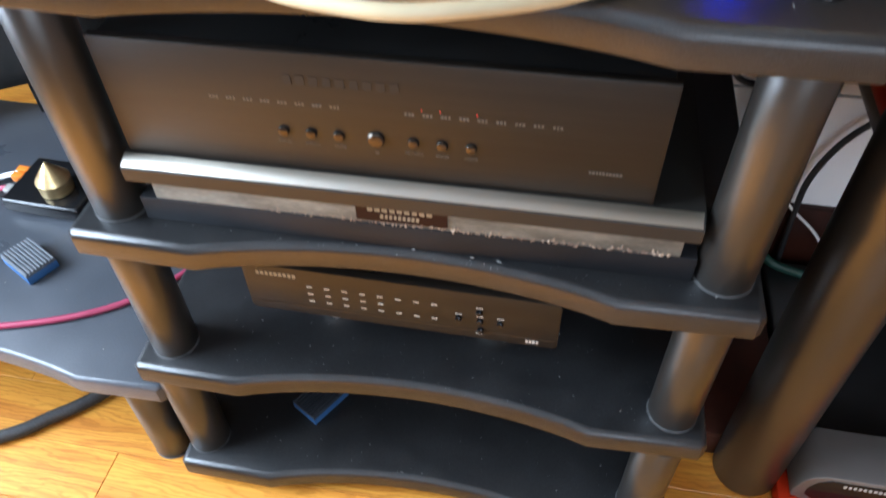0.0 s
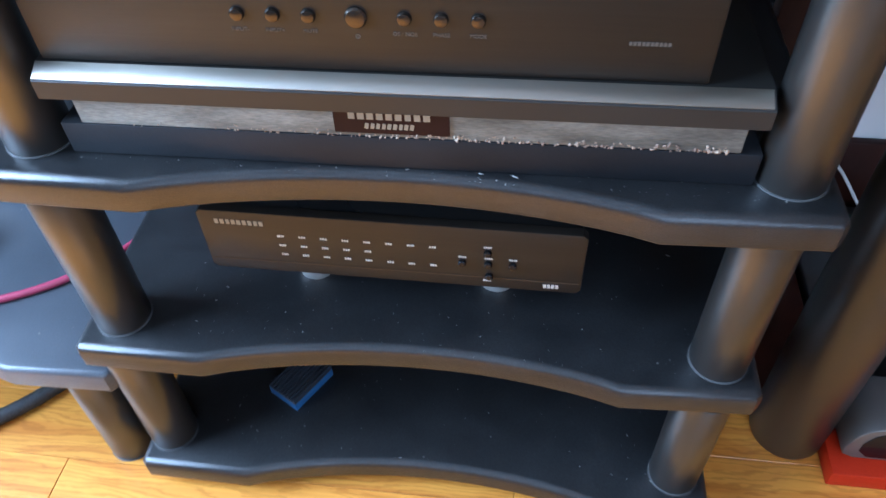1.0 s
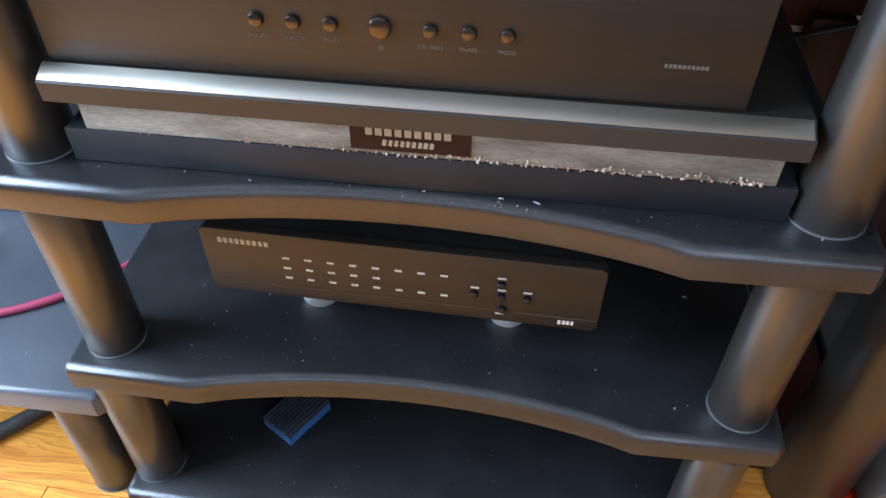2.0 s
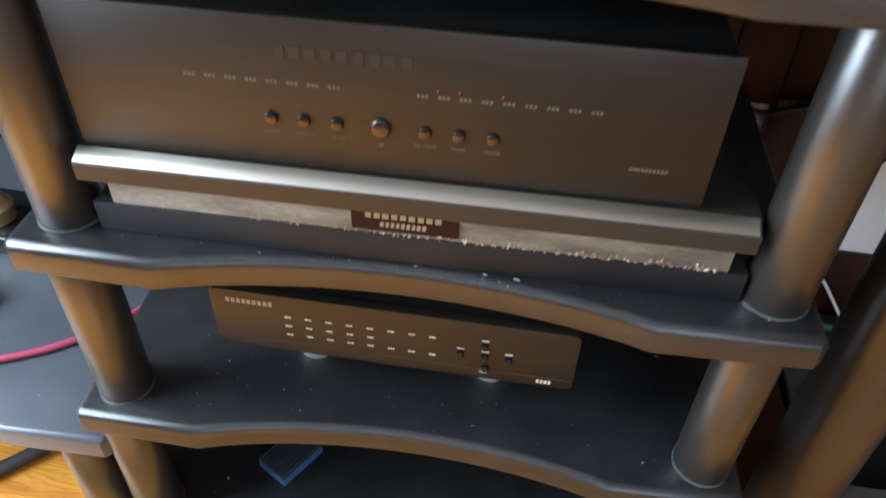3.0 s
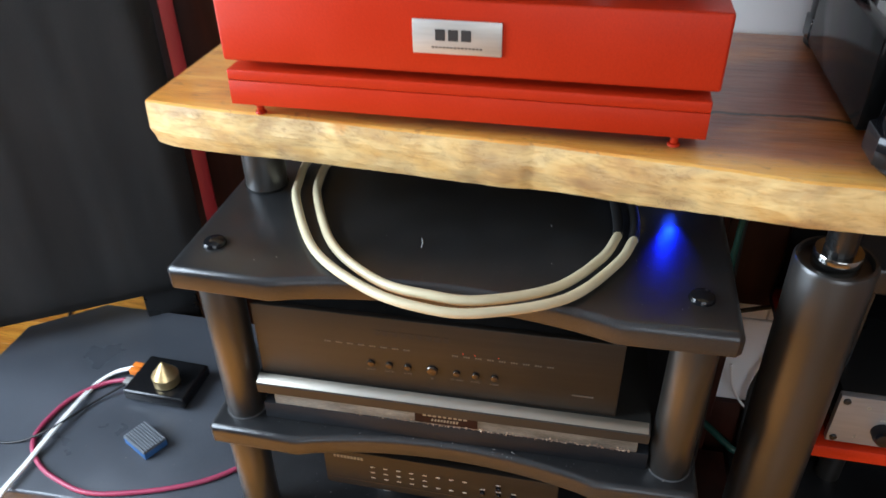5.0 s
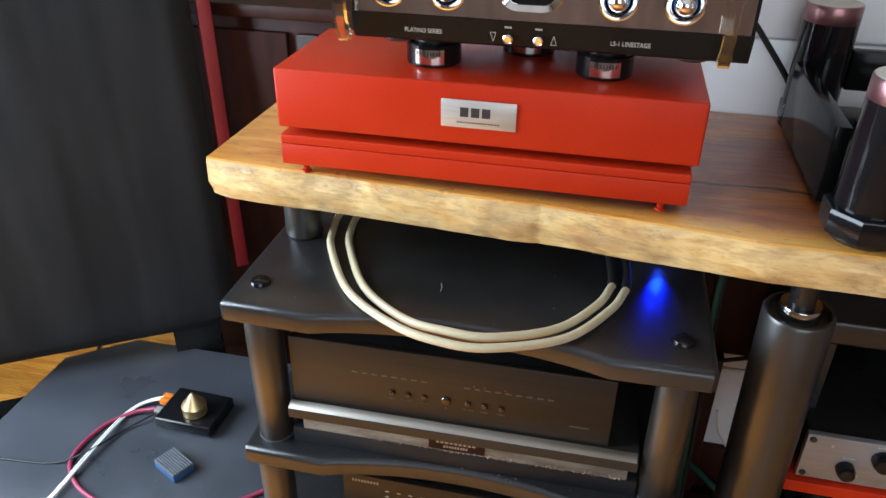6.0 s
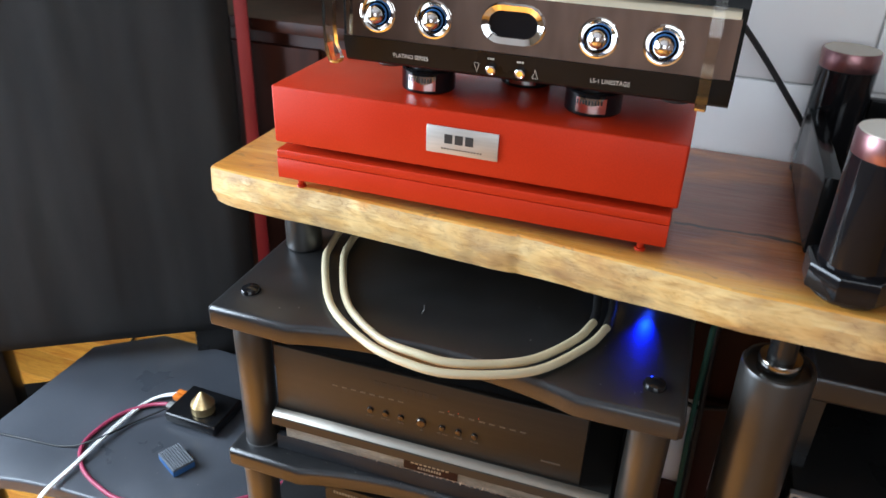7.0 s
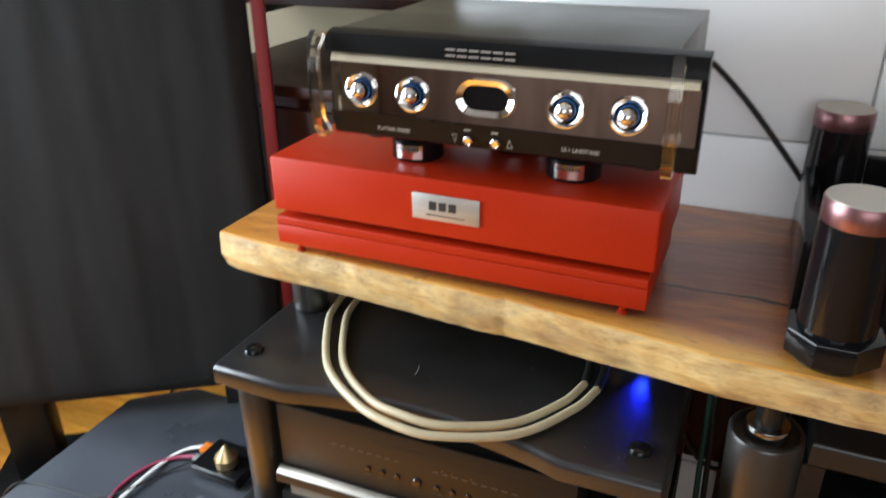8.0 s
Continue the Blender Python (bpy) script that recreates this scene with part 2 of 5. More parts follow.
    L.new(bp.outputs[0], bsdf.inputs["Normal"])
    return m


BLACK_LACQUER = material("black_satin_lacquer", (0.0095, 0.0097, 0.0103), 0.30, second=(0.0200, 0.0204, 0.0212), scale=24, detail=9, fine=0.4, fine_scale=700,
                         bump=0.17, bump_scale=1000, rough_var=0.015, spec=0.65, contrast=(0.25, 0.90))
COLUMN_PAINT = material("satin_black_column", (0.019, 0.0172, 0.0150), 0.31, second=(0.022, 0.0198, 0.0174), scale=5, bump=0.06, bump_scale=1200, spec=0.9)
ANODISED = material("brushed_black_anodised", (0.0110, 0.0086, 0.0064), 0.42, second=(0.0140, 0.0112, 0.0086), scale=30, stretch=(0.05, 1, 6), fine=0.18,
                    fine_scale=500, bump=0.05, bump_scale=600, spec=0.40)
BUTTON_METAL = material("polished_bronze_black", (0.060, 0.050, 0.040), 0.16, metal=0.8, second=(0.07, 0.058, 0.046))
BLACK_METAL = material("black_metal", (0.014, 0.014, 0.014), 0.3, second=(0.02, 0.02, 0.02), rough_var=0.06, metal=0.3)
# lighter metal for the plate's bevel: reflected daylight set in the colour
PLATE_LIT = material("steel_plate_sheen", (0.36, 0.32, 0.25), 0.36, metal=0.9, second=(0.40, 0.37, 0.32), scale=20, stretch=(0.1, 4, 4), rough_var=0.08)
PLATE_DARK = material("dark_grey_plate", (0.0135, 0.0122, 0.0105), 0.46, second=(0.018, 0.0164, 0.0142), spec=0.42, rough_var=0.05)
CORE_GREY = material("worn_grey_foam_core", (0.085, 0.083, 0.070), 0.55, second=(0.19, 0.187, 0.160), scale=34, stretch=(0.5, 1, 2.2), fine=0.22, fine_scale=400, bump=0.4, bump_scale=260)
CRUMB = material("crumbled_foam", (0.22, 0.15, 0.11), 0.85, second=(0.48, 0.39, 0.29), scale=120, bump=0.6, bump_scale=500)
BASE_NAVY = material("matt_black_base", (0.008, 0.0087, 0.0105), 0.6, second=(0.012, 0.013, 0.0155), scale=12, bump=0.1, bump_scale=600, spec=0.25)
BADGE_MAROON = material("maroon_label", (0.013, 0.004, 0.004), 0.5, spec=0.15)
PRINT_WHITE = material("white_print", (0.38, 0.37, 0.34), 0.5)
PRINT_TAN = material("tan_print", (0.19, 0.165, 0.12), 0.5)
PRINT_DIM = material("dim_grey_print", (0.070, 0.065, 0.057), 0.5)
RED_PAINT = material("red_paint", (0.40, 0.021, 0.0035), 0.42, second=(0.46, 0.025, 0.004), scale=6, fine=0.07, fine_scale=500, bump=0.13, bump_scale=240, rough_var=0.08, spec=0.2)
RED_DARK = material("crimson_edge", (0.17, 0.004, 0.006), 0.5, second=(0.21, 0.006, 0.009), scale=9)
SATIN_BLACK = material("satin_black_paint", (0.006, 0.006, 0.006), 0.3, second=(0.009, 0.009, 0.009), scale=10, rough_var=0.05, spec=0.1)
PANEL_GREY = material("brushed_grey_panel", (0.24, 0.24, 0.245), 0.42, metal=0.4, second=(0.28, 0.28, 0.285), scale=60, stretch=(0.1, 1, 1), fine=0.05)
# black lacquer of the low shelf, its blue-grey window sheen put into the colour
LACQUER_SHEEN = material("black_lacquer_grey_sheen", (0.046, 0.051, 0.060), 0.32, second=(0.068, 0.074, 0.086), scale=6, fine=0.15, fine_scale=700, bump=0.12, bump_scale=800, rough_var=0.06)
SATIN_STEEL = material("satin_steel", (0.44, 0.43, 0.40), 0.4, metal=0.5, second=(0.50, 0.49, 0.455), scale=60, stretch=(0.1, 1, 1), fine=0.06)
RING_STEEL = material("polished_ring_steel", (0.48, 0.47, 0.44), 0.14, metal=1.0, second=(0.52, 0.51, 0.48))
RING_DIM = material("dull_ring", (0.085, 0.085, 0.085), 0.4, second=(0.11, 0.11, 0.11))
CHROME = material("chrome", (0.70, 0.69, 0.67), 0.06, metal=1.0)
MIRROR = material("polished_mirror_steel", (0.72, 0.70, 0.68), 0.035, metal=1.0, second=(0.75, 0.73, 0.71))
BRASS = material("turned_brass", (0.78, 0.58, 0.28), 0.36, metal=0.9, second=(0.84, 0.65, 0.34), scale=40, stretch=(1, 1, 8), fine=0.08, fine_scale=700)
GOLD = material("gold_plated", (0.75, 0.5, 0.16), 0.25, metal=1.0)
GLOSS_BLACK = material("gloss_black_acrylic", (0.006, 0.006, 0.007), 0.08, second=(0.007, 0.007, 0.008), spec=0.3)
PLATE_BLACK = material("black_acrylic_plate", (0.005, 0.005, 0.005), 0.14, second=(0.006, 0.006, 0.006), spec=0.12)
PINK_METAL = material("rose_anodised", (0.26, 0.13, 0.14), 0.34, metal=0.9, second=(0.32, 0.17, 0.17), scale=30, stretch=(4, 4, 0.4))
CAP_TOP = material("pale_cap_top", (0.42, 0.38, 0.31), 0.4, metal=0.5, second=(0.48, 0.44, 0.37))
CLOTH = material("black_speaker_cloth", (0.0052, 0.0052, 0.0050), 0.95, second=(0.0112, 0.0109, 0.0103), scale=7, stretch=(3, 3, 0.5), fine=0.3, fine_scale=700, bump=0.35, bump_scale=900)
MAHOGANY = material("dark_mahogany", (0.022, 0.0066, 0.004), 0.45, second=(0.042, 0.012, 0.007), scale=9, stretch=(4, 4, 0.6), spec=0.2)
WHITE_WALL = material("white_painted_block", (0.83, 0.84, 0.84), 0.45, second=(0.88, 0.885, 0.88), scale=4, bump=0.08, bump_scale=90, rough_var=0.05, coat=0.1)
GROUT = material("grey_joint", (0.50, 0.50, 0.49), 0.8)
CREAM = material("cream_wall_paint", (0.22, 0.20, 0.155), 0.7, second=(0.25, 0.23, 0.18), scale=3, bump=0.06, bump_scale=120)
BROWN_WALL = material("brown_panelled_wall", (0.13, 0.088, 0.070), 0.55, second=(0.22, 0.150, 0.120), scale=4, stretch=(3, 3, 0.5))
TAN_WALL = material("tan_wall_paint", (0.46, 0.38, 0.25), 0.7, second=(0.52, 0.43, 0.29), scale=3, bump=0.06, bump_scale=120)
CEILING = material("ceiling_paint", (0.45, 0.45, 0.45), 0.8)
BEIGE_RUBBER = material("beige_cable_sleeve", (0.50, 0.43, 0.27), 0.42, second=(0.56, 0.49, 0.32), scale=25)
BLACK_RUBBER = material("black_rubber", (0.010, 0.010, 0.011), 0.5, second=(0.016, 0.016, 0.017), scale=20)
BRAID = material("black_braided_sleeve", (0.012, 0.012, 0.012), 0.55, second=(0.03, 0.03, 0.03), scale=400, bump=0.8, bump_scale=700)
MAGENTA = material("magenta_cable_sleeve", (0.30, 0.030, 0.075), 0.45, second=(0.36, 0.04, 0.09), scale=40)
WHITE_PLASTIC = material("white_plastic", (0.70, 0.70, 0.68), 0.4)
ORANGE_PLASTIC = material("orange_plastic", (0.62, 0.16, 0.015), 0.4)
GREEN_PLASTIC = material("green_cable_sleeve", (0.006, 0.045, 0.032), 0.5)
BLUE_FOAM = material("blue_foam", (0.020, 0.085, 0.22), 0.75, second=(0.028, 0.11, 0.28), scale=60)
RIB_GREY = material("ribbed_grey_rubber", (0.085, 0.095, 0.11), 0.7, second=(0.11, 0.12, 0.135), scale=60)
RIB_BLACK = material("ribbed_black_rubber", (0.018, 0.024, 0.034), 0.6, second=(0.026, 0.032, 0.044), scale=60)
TUBE_GLASS = glass("valve_glass", (0.96, 0.97, 1.0))
ACRYLIC = glass("clear_acrylic", (0.98, 0.95, 0.88))
VALVE_BLUE = material("blue_valve_ring", (0.02, 0.10, 0.28), 0.4)
AMBER = material("amber_end", (0.72, 0.34, 0.06), 0.25, coat=0.6)
LED_BLUE = glow("blue_led", (0.02, 0.08, 1.0), 40.0)
LED_RED = glow("red_led", (0.5, 0.03, 0.02), 0.06)
DUST = material("pale_dust", (0.22, 0.22, 0.21), 0.9)
SLAB = slab_wood()
PINE = floor_wood()


# ---------------------------------------------------------------- mesh tools
def bm_box(x0, x1, y0, y1, z0, z1, bevel=0.0, segs=2):
    bm = bmesh.new()
    bmesh.ops.create_cube(bm, size=1.0)
    for v in bm.verts:
        v.co = Vector((x0 + (v.co.x + 0.5) * (x1 - x0), y0 + (v.co.y + 0.5) * (y1 - y0), z0 + (v.co.z + 0.5) * (z1 - z0)))
    if bevel:
        bmesh.ops.bevel(bm, geom=list(bm.edges), offset=bevel, segments=segs, affect="EDGES", profile=0.5)
    return bm


def bm_lathe(profile, n=32, centre=(0, 0, 0)):
    """Turn a profile of (radius, z) round the z axis; radius 0 closes it."""
    bm = bmesh.new()
    rings = []
    for r, z in profile:
        if r < 1e-6:
            rings.append([bm.verts.new((0, 0, z))])
        else:
            rings.append([bm.verts.new((r * math.cos(2 * math.pi * k / n), r * math.sin(2 * math.pi * k / n), z)) for k in range(n)])
    for a, b in zip(rings, rings[1:]):
        for k in range(n):
            q = [a[k % len(a)], a[(k + 1) % n % len(a)], b[(k + 1) % n % len(b)], b[k % len(b)]]
            q = list(dict.fromkeys(q))
            if len(q) > 2:
                bm.faces.new(q)
    for ring in (rings[0], rings[-1]):
        if len(ring) > 2:
            bm.faces.new(ring)
    bmesh.ops.recalc_face_normals(bm, faces=bm.faces)
    bmesh.ops.translate(bm, verts=bm.verts, vec=centre)
    return bm


def bm_prism(outline, z0, z1, top=0.0, low=0.0, segs=3):
    """An outline in plan raised from z0 to z1, its upper and lower rims rounded."""
    bm = bmesh.new()
    lower = [bm.verts.new((x, y, z0)) for x, y in outline]
    upper = [bm.verts.new((x, y, z1)) for x, y in outline]
    n = len(outline)
    bm.faces.new(lower[::-1])
    bm.faces.new(upper)
    for k in range(n):
        bm.faces.new((lower[k], lower[(k + 1) % n], upper[(k + 1) % n], upper[k]))
    bmesh.ops.recalc_face_normals(bm, faces=bm.faces)
    for z, off in ((z1, top), (z0, low)):
        if off:
            rim = [e for e in bm.edges if all(abs(v.co.z - z) < 1e-6 for v in e.verts)]
            bmesh.ops.bevel(bm, geom=rim, offset=off, segments=segs, affect="EDGES", profile=0.5)
    return bm


def smooth_path(points, per=10):
    """Catmull-Rom through the points."""
    p = [Vector(q) for q in points]
    p = [p[0] * 2 - p[1]] + p + [p[-1] * 2 - p[-2]]
    out = []
    for k in range(1, len(p) - 2):
        a, b, c, d = p[k - 1:k + 3]
        for s in range(per):
            t = s / per
            out.append(0.5 * (2 * b + (c - a) * t + (2 * a - 5 * b + 4 * c - d) * t * t + (3 * b - a - 3 * c + d) * t ** 3))
    return out + [p[-2]]


def bm_tube(points, r, n=10, per=10, smooth=True):
    path = smooth_path(points, per) if smooth else [Vector(q) for q in points]
    bm = bmesh.new()
    rings, side = [], None
    for k, c in enumerate(path):
        d = (path[min(k + 1, len(path) - 1)] - path[max(k - 1, 0)]).normalized()
        if side is None:
            side = d.orthogonal().normalized()
        side = (side - d * side.dot(d)).normalized()
        up = d.cross(side)
        rings.append([bm.verts.new(c + r * (math.cos(2 * math.pi * j / n) * side + math.sin(2 * math.pi * j / n) * up)) for j in range(n)])
    for a, b in zip(rings, rings[1:]):
        for j in range(n):
            bm.faces.new((a[j], a[(j + 1) % n], b[(j + 1) % n], b[j]))
    bm.faces.new(rings[0][::-1])
    bm.faces.new(rings[-1])
    bmesh.ops.recalc_face_normals(bm, faces=bm.faces)
    return bm


def bm_move(bm, m):
    bmesh.ops.transform(bm, matrix=m, verts=bm.verts)
    return bm


def bm_join(*parts):
    """Several pieces of one part in one mesh."""
    out = bmesh.new()
    for b in parts:
        me = bpy.data.meshes.new("tmp")
        b.to_mesh(me)
        b.free()
        out.from_mesh(me)
        bpy.data.meshes.remove(me)
    return out


def mesh_of(name, bm, mat, smooth=35):
    me = bpy.data.meshes.new(name)
    bm.to_mesh(me)
    bm.free()
    me.materials.append(mat)
    if smooth:
        me.shade_smooth()
        me.set_sharp_from_angle(angle=radians(smooth))
    return me


def thing(name, label, category, at=(0, 0, 0), group=""):
    ob = new(name)
    ob.empty_display_size = 0.02
    ob.location = at
    return tagged(ob, label, category, group)


def part(name, bm, mat, parent, label="", smooth=35):
    """One mesh part under a thing or a part; the mesh is given in the world's metres."""
    base = Vector(parent.location) if parent.parent is None else Vector(parent.parent.location)
    bmesh.ops.translate(bm, verts=bm.verts, vec=-base)
    ob = new(name, mesh_of(name, bm, mat, smooth))
    ob.parent = parent
    if label:
        ob["label"] = label
    return ob


def solo(name, bm, mat, label, category, group="", kind="", smooth=35):
    ob = new(name, mesh_of(name, bm, mat, smooth))
    return tagged(ob, label, category, group, kind)


def bm_text(body, size, m, depth=0.0003, align="CENTER", squash=1.0):
    cu = bpy.data.curves.new("text", "FONT")
    cu.body, cu.size, cu.extrude, cu.align_x, cu.align_y, cu.resolution_u = body, size, depth, align, "CENTER", 3
    ob = bpy.data.objects.new("text", cu)
    scene.collection.objects.link(ob)
    bpy.context.view_layer.update()
    me = bpy.data.meshes.new_from_object(ob.evaluated_get(bpy.context.evaluated_depsgraph_get()))
    bm = bmesh.new()
    bm.from_mesh(me)
    bpy.data.objects.remove(ob)
    bpy.data.curves.remove(cu)
    bpy.data.meshes.remove(me)
    return bm_move(bm, m @ Matrix.Diagonal((squash, 1, 1, 1)))


def front(x, y, z, tilt=0.0):
    """Pose of writing on a front face that looks towards -y."""
    return pose(x, y, z, 90 + tilt, 0, 0)


# ---------------------------------------------------------------- the room
solo("floor", bm_box(-1.7, 2.05, -2.75, 1.3, -0.12, -0.012), MAHOGANY, "dark gap under varnished pine boards", "floor", kind="structure")
solo("ceiling", bm_box(-1.7, 2.05, -2.75, 1.3, 2.5, 2.6), CEILING, "plain white painted ceiling", "ceiling", kind="structure")


def wall_with_opening(name, label, axis, at, thick, span, opening, mat):
    """A wall across span with a window opening (a0, a1, z0, z1); axis 'x' runs along x."""
    a0, a1, z0, z1 = opening
    pieces = [(span[0], a0, 0, 2.5), (a1, span[1], 0, 2.5), (a0, a1, 0, z0), (a0, a1, z1, 2.5)]
    bms = []
    for p, q, lo, hi in pieces:
        bms.append(bm_box(p, q, at, at + thick, lo, hi) if axis == "x" else bm_box(at, at + thick, p, q, lo, hi))
    return solo(name, bm_join(*bms), mat, label, "wall", kind="structure")


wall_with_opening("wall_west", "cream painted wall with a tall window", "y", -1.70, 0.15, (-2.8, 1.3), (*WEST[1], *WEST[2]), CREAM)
wall_with_opening("wall_south", "brown panelled wall with a window", "x", -2.75, 0.15, (-1.7, 2.05), (*SOUTH[1], *SOUTH[2]), BROWN_WALL)
solo("wall_east", bm_box(1.9, 2.05, -2.8, 1.3, 0, 2.5), BROWN_WALL, "plain brown panelled wall", "wall", kind="structure")
solo("wall_back", bm_box(-1.7, -0.05, 1.15, 1.3, 0, 2.5), TAN_WALL, "cream painted wall of the recess", "wall", kind="structure")


def window(name, axis, at, span, z0, z1):
    w = thing(name, "white painted window frame with clear panes", "window")
    w["kind"] = "structure"
    mid = (span[0] + span[1]) / 2

    def bar(nm, a0, a1, lo, hi, mat=WHITE_PLASTIC):
        b = bm_box(a0, a1, at, at + 0.04, lo, hi, 0.004) if axis == "x" else bm_box(at, at + 0.04, a0, a1, lo, hi, 0.004)
        part(nm, b, mat, w)
    bar("window_frame", span[0], span[0] + 0.05, z0, z1)
    bar("window_frame", span[1] - 0.05, span[1], z0, z1)
    bar("window_frame", span[0] + 0.05, span[1] - 0.05, z0, z0 + 0.05)
    bar("window_frame", span[0] + 0.05, span[1] - 0.05, z1 - 0.05, z1)
    bar("mullion", mid - 0.025, mid + 0.025, z0 + 0.05, z1 - 0.05)


window("window_1", "y", -1.66, WEST[1], *WEST[2])
window("window_2", "x", -2.71, SOUTH[1], *SOUTH[2])

# white block wall behind the slab: joints of 5 mm between the blocks
solo("wall_north", bm_box(-0.05, 1.95, 0.452, 0.60, 0, 2.5), GROUT, "white painted block wall with fine joints", "wall", kind="structure")
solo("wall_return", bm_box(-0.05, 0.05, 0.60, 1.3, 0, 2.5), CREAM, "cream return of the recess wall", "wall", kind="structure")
solo("baseboard", bm_box(-0.05, 1.9, 0.430, 0.4435, 0, 0.150, 0.003), MAHOGANY, "dark red-brown wooden baseboard", "baseboard", kind="structure")


# ---------------------------------------------------------------- racks
def shelf_outline(x0, x1, yf, yb, chamfer=0.09, dip=0.026, straight=0.105):
    """A shelf in plan: short straight ends, a shallow concave front, chamfered back corners."""
    pts = [(x0, yb - chamfer * 0.8), (x0, yf + 0.006), (x0 + 0.006, yf)]
    a, b = x0 + straight, x1 - straight
    pts.append((a, yf - 0.003))
    n = 18
    for k in range(1, n):
        s = k / n
        pts.append((a + (b - a) * s, yf - 0.003 + dip * (1 - (2 * s - 1) ** 2) ** 0.9))
    pts += [(b, yf - 0.003), (x1 - 0.006, yf), (x1, yf + 0.006), (x1, yb - chamfer * 0.8), (x1 - chamfer, yb), (x0 + chamfer, yb)]
    return pts


def column(parent, x, y, z0, z1, r=0.0248, mat=None):
    c = part("column", bm_lathe([(r - 0.001, z0 + 0.0005), (r, z0 + 0.002), (r, z1 - 0.002), (r - 0.001, z1 - 0.0005)], 40, (x, y, 0)), mat or COLUMN_PAINT, parent)
    part("collar", bm_lathe([(r - 0.002, z0 + 0.0002), (r + 0.0009, z0 + 0.0002), (r + 0.0009, z0 + 0.0012), (r - 0.002, z0 + 0.0012), (r - 0.002, z0 + 0.0002)], 40, (x, y, 0)), RING_DIM, c,
         "thin grey ring at the foot of the column")


def cap(parent, x, y, z, r=0.0135):
    part("cap", bm_lathe([(r, z), (r, z + 0.0012), (r * 0.86, z + 0.0045), (r * 0.5, z + 0.0062), (0, z + 0.0068)], 28, (x, y, 0)), GLOSS_BLACK, parent, "domed black plastic cap")


TOPS = (0.045, 0.231, 0.439, 0.690)
THICK = 0.0275
# each shelf sits a little differently: left end, right end, front, turn in degrees
SHELVES = ((-0.311, 0.287, -0.050, 1.2), (-0.320, 0.291, -0.034, 1.2), (-0.314, 0.288, -0.034, 0.8), (-0.311, 0.287, -0.041, 0.1))
# front columns of each storey, left and right
FRONT_COLUMNS = (((-0.286, -0.014), (0.252, -0.005)), ((-0.285, 0.001), (0.2555, 0.0085)), ((-0.278, 0.006), (0.254, 0.0125)))
BACK_COLUMNS = ((-0.19, 0.355), (0.165, 0.355))
CL, CR, CY = -0.277, 0.251, 0.012

rack = thing("audio_rack", "black lacquered four-shelf audio rack with round columns", "rack", (-0.012, 0.18, 0))
for top, (sx0, sx1, syf, turn) in zip(TOPS, SHELVES):
    turned = Matrix.Translation((-0.012, syf, 0)) @ Matrix.Rotation(radians(turn), 4, "Z") @ Matrix.Translation((0.012, -syf, 0))
    part("shelf", bm_move(bm_prism(shelf_outline(sx0, sx1, syf, 0.40, straight=0.118), top - THICK, top, 0.0085, 0.0025, 4), turned), BLACK_LACQUER, rack)
for lo, hi, fronts in zip(TOPS, TOPS[1:], FRONT_COLUMNS):
    for x, y in (*fronts, *BACK_COLUMNS):
        column(rack, x, y, lo, hi - THICK)
for x, y in (*FRONT_COLUMNS[0], *BACK_COLUMNS):
    part("foot", bm_lathe([(0.018, 0), (0.02, 0.003), (0.02, 0.0174)], 24, (x, y, 0)), BLACK_RUBBER, rack)
cap(rack, CL, CY, TOPS[3])
cap(rack, CR - 0.002, CY, TOPS[3])

LTOP = 0.187
side_rack = thing("low_rack", "low rack with a wide black lacquered shelf, grey window sheen painted in", "rack", (-0.62, 0.2, 0))
part("shelf", bm_prism(shelf_outline(-0.945, -0.300, -0.040, 0.435, 0.12), LTOP - 0.028, LTOP, 0.006, 0.003), LACQUER_SHEEN, side_rack)
for x, y in ((-0.350, -0.010), (-0.91, -0.005), (-0.80, 0.39), (-0.44, 0.39)):
    column(side_rack, x, y, 0.0, LTOP - 0.028, 0.025)
cap(side_rack, -0.905, -0.012, LTOP)

# rack beside the right column: one stout column, two shelves
right_rack = thing("rack_with_stout_column", "black rack with a stout column topped by a steel ring", "rack", (0.75, 0.2, 0))
RPX, RPY = 0.374, 0.056
stout = part("column", bm_lathe([(0.0385, 0.0), (0.0400, 0.004), (0.0400, 0.7195), (0.0380, 0.7235), (0.0350, 0.7235), (0.0346, 0.716), (0.018, 0.716)], 56, (RPX, RPY, 0)), COLUMN_PAINT, right_rack)
part("ring", bm_lathe([(0.0235, 0.7162), (0.0235, 0.7315), (0.0225, 0.734), (0.0152, 0.734), (0.0152, 0.7162)], 40, (RPX, RPY, 0)), RING_STEEL, stout, "polished steel ring")
part("spindle", bm_lathe([(0.0148, 0.7165), (0.0148, 0.7740)], 32, (RPX, RPY, 0)), BLACK_METAL, stout, "dark threaded spindle under the slab")
part("grub_screw", bm_move(bm_lathe([(0.003, 0), (0.003, 0.002), (0.001, 0.0015)], 16), pose(RPX - 0.006, RPY - 0.0345, 0.695, 90, 0, 0)), BLACK_METAL, stout)
LEAN = Matrix.Translation((RPX, RPY, 0.75)) @ Matrix.Rotation(radians(-1.5), 4, "Y") @ Matrix.Rotation(radians(2.4), 4, "X") @ Matrix.Translation((-RPX, -RPY, -0.75)) @ Matrix.Translation((0, 0, 0.0012))
for ob in (stout, *stout.children):
    ob.data.transform(Matrix.Translation(-Vector(right_rack.location)) @ LEAN @ Matrix.Translation(Vector(right_rack.location)))
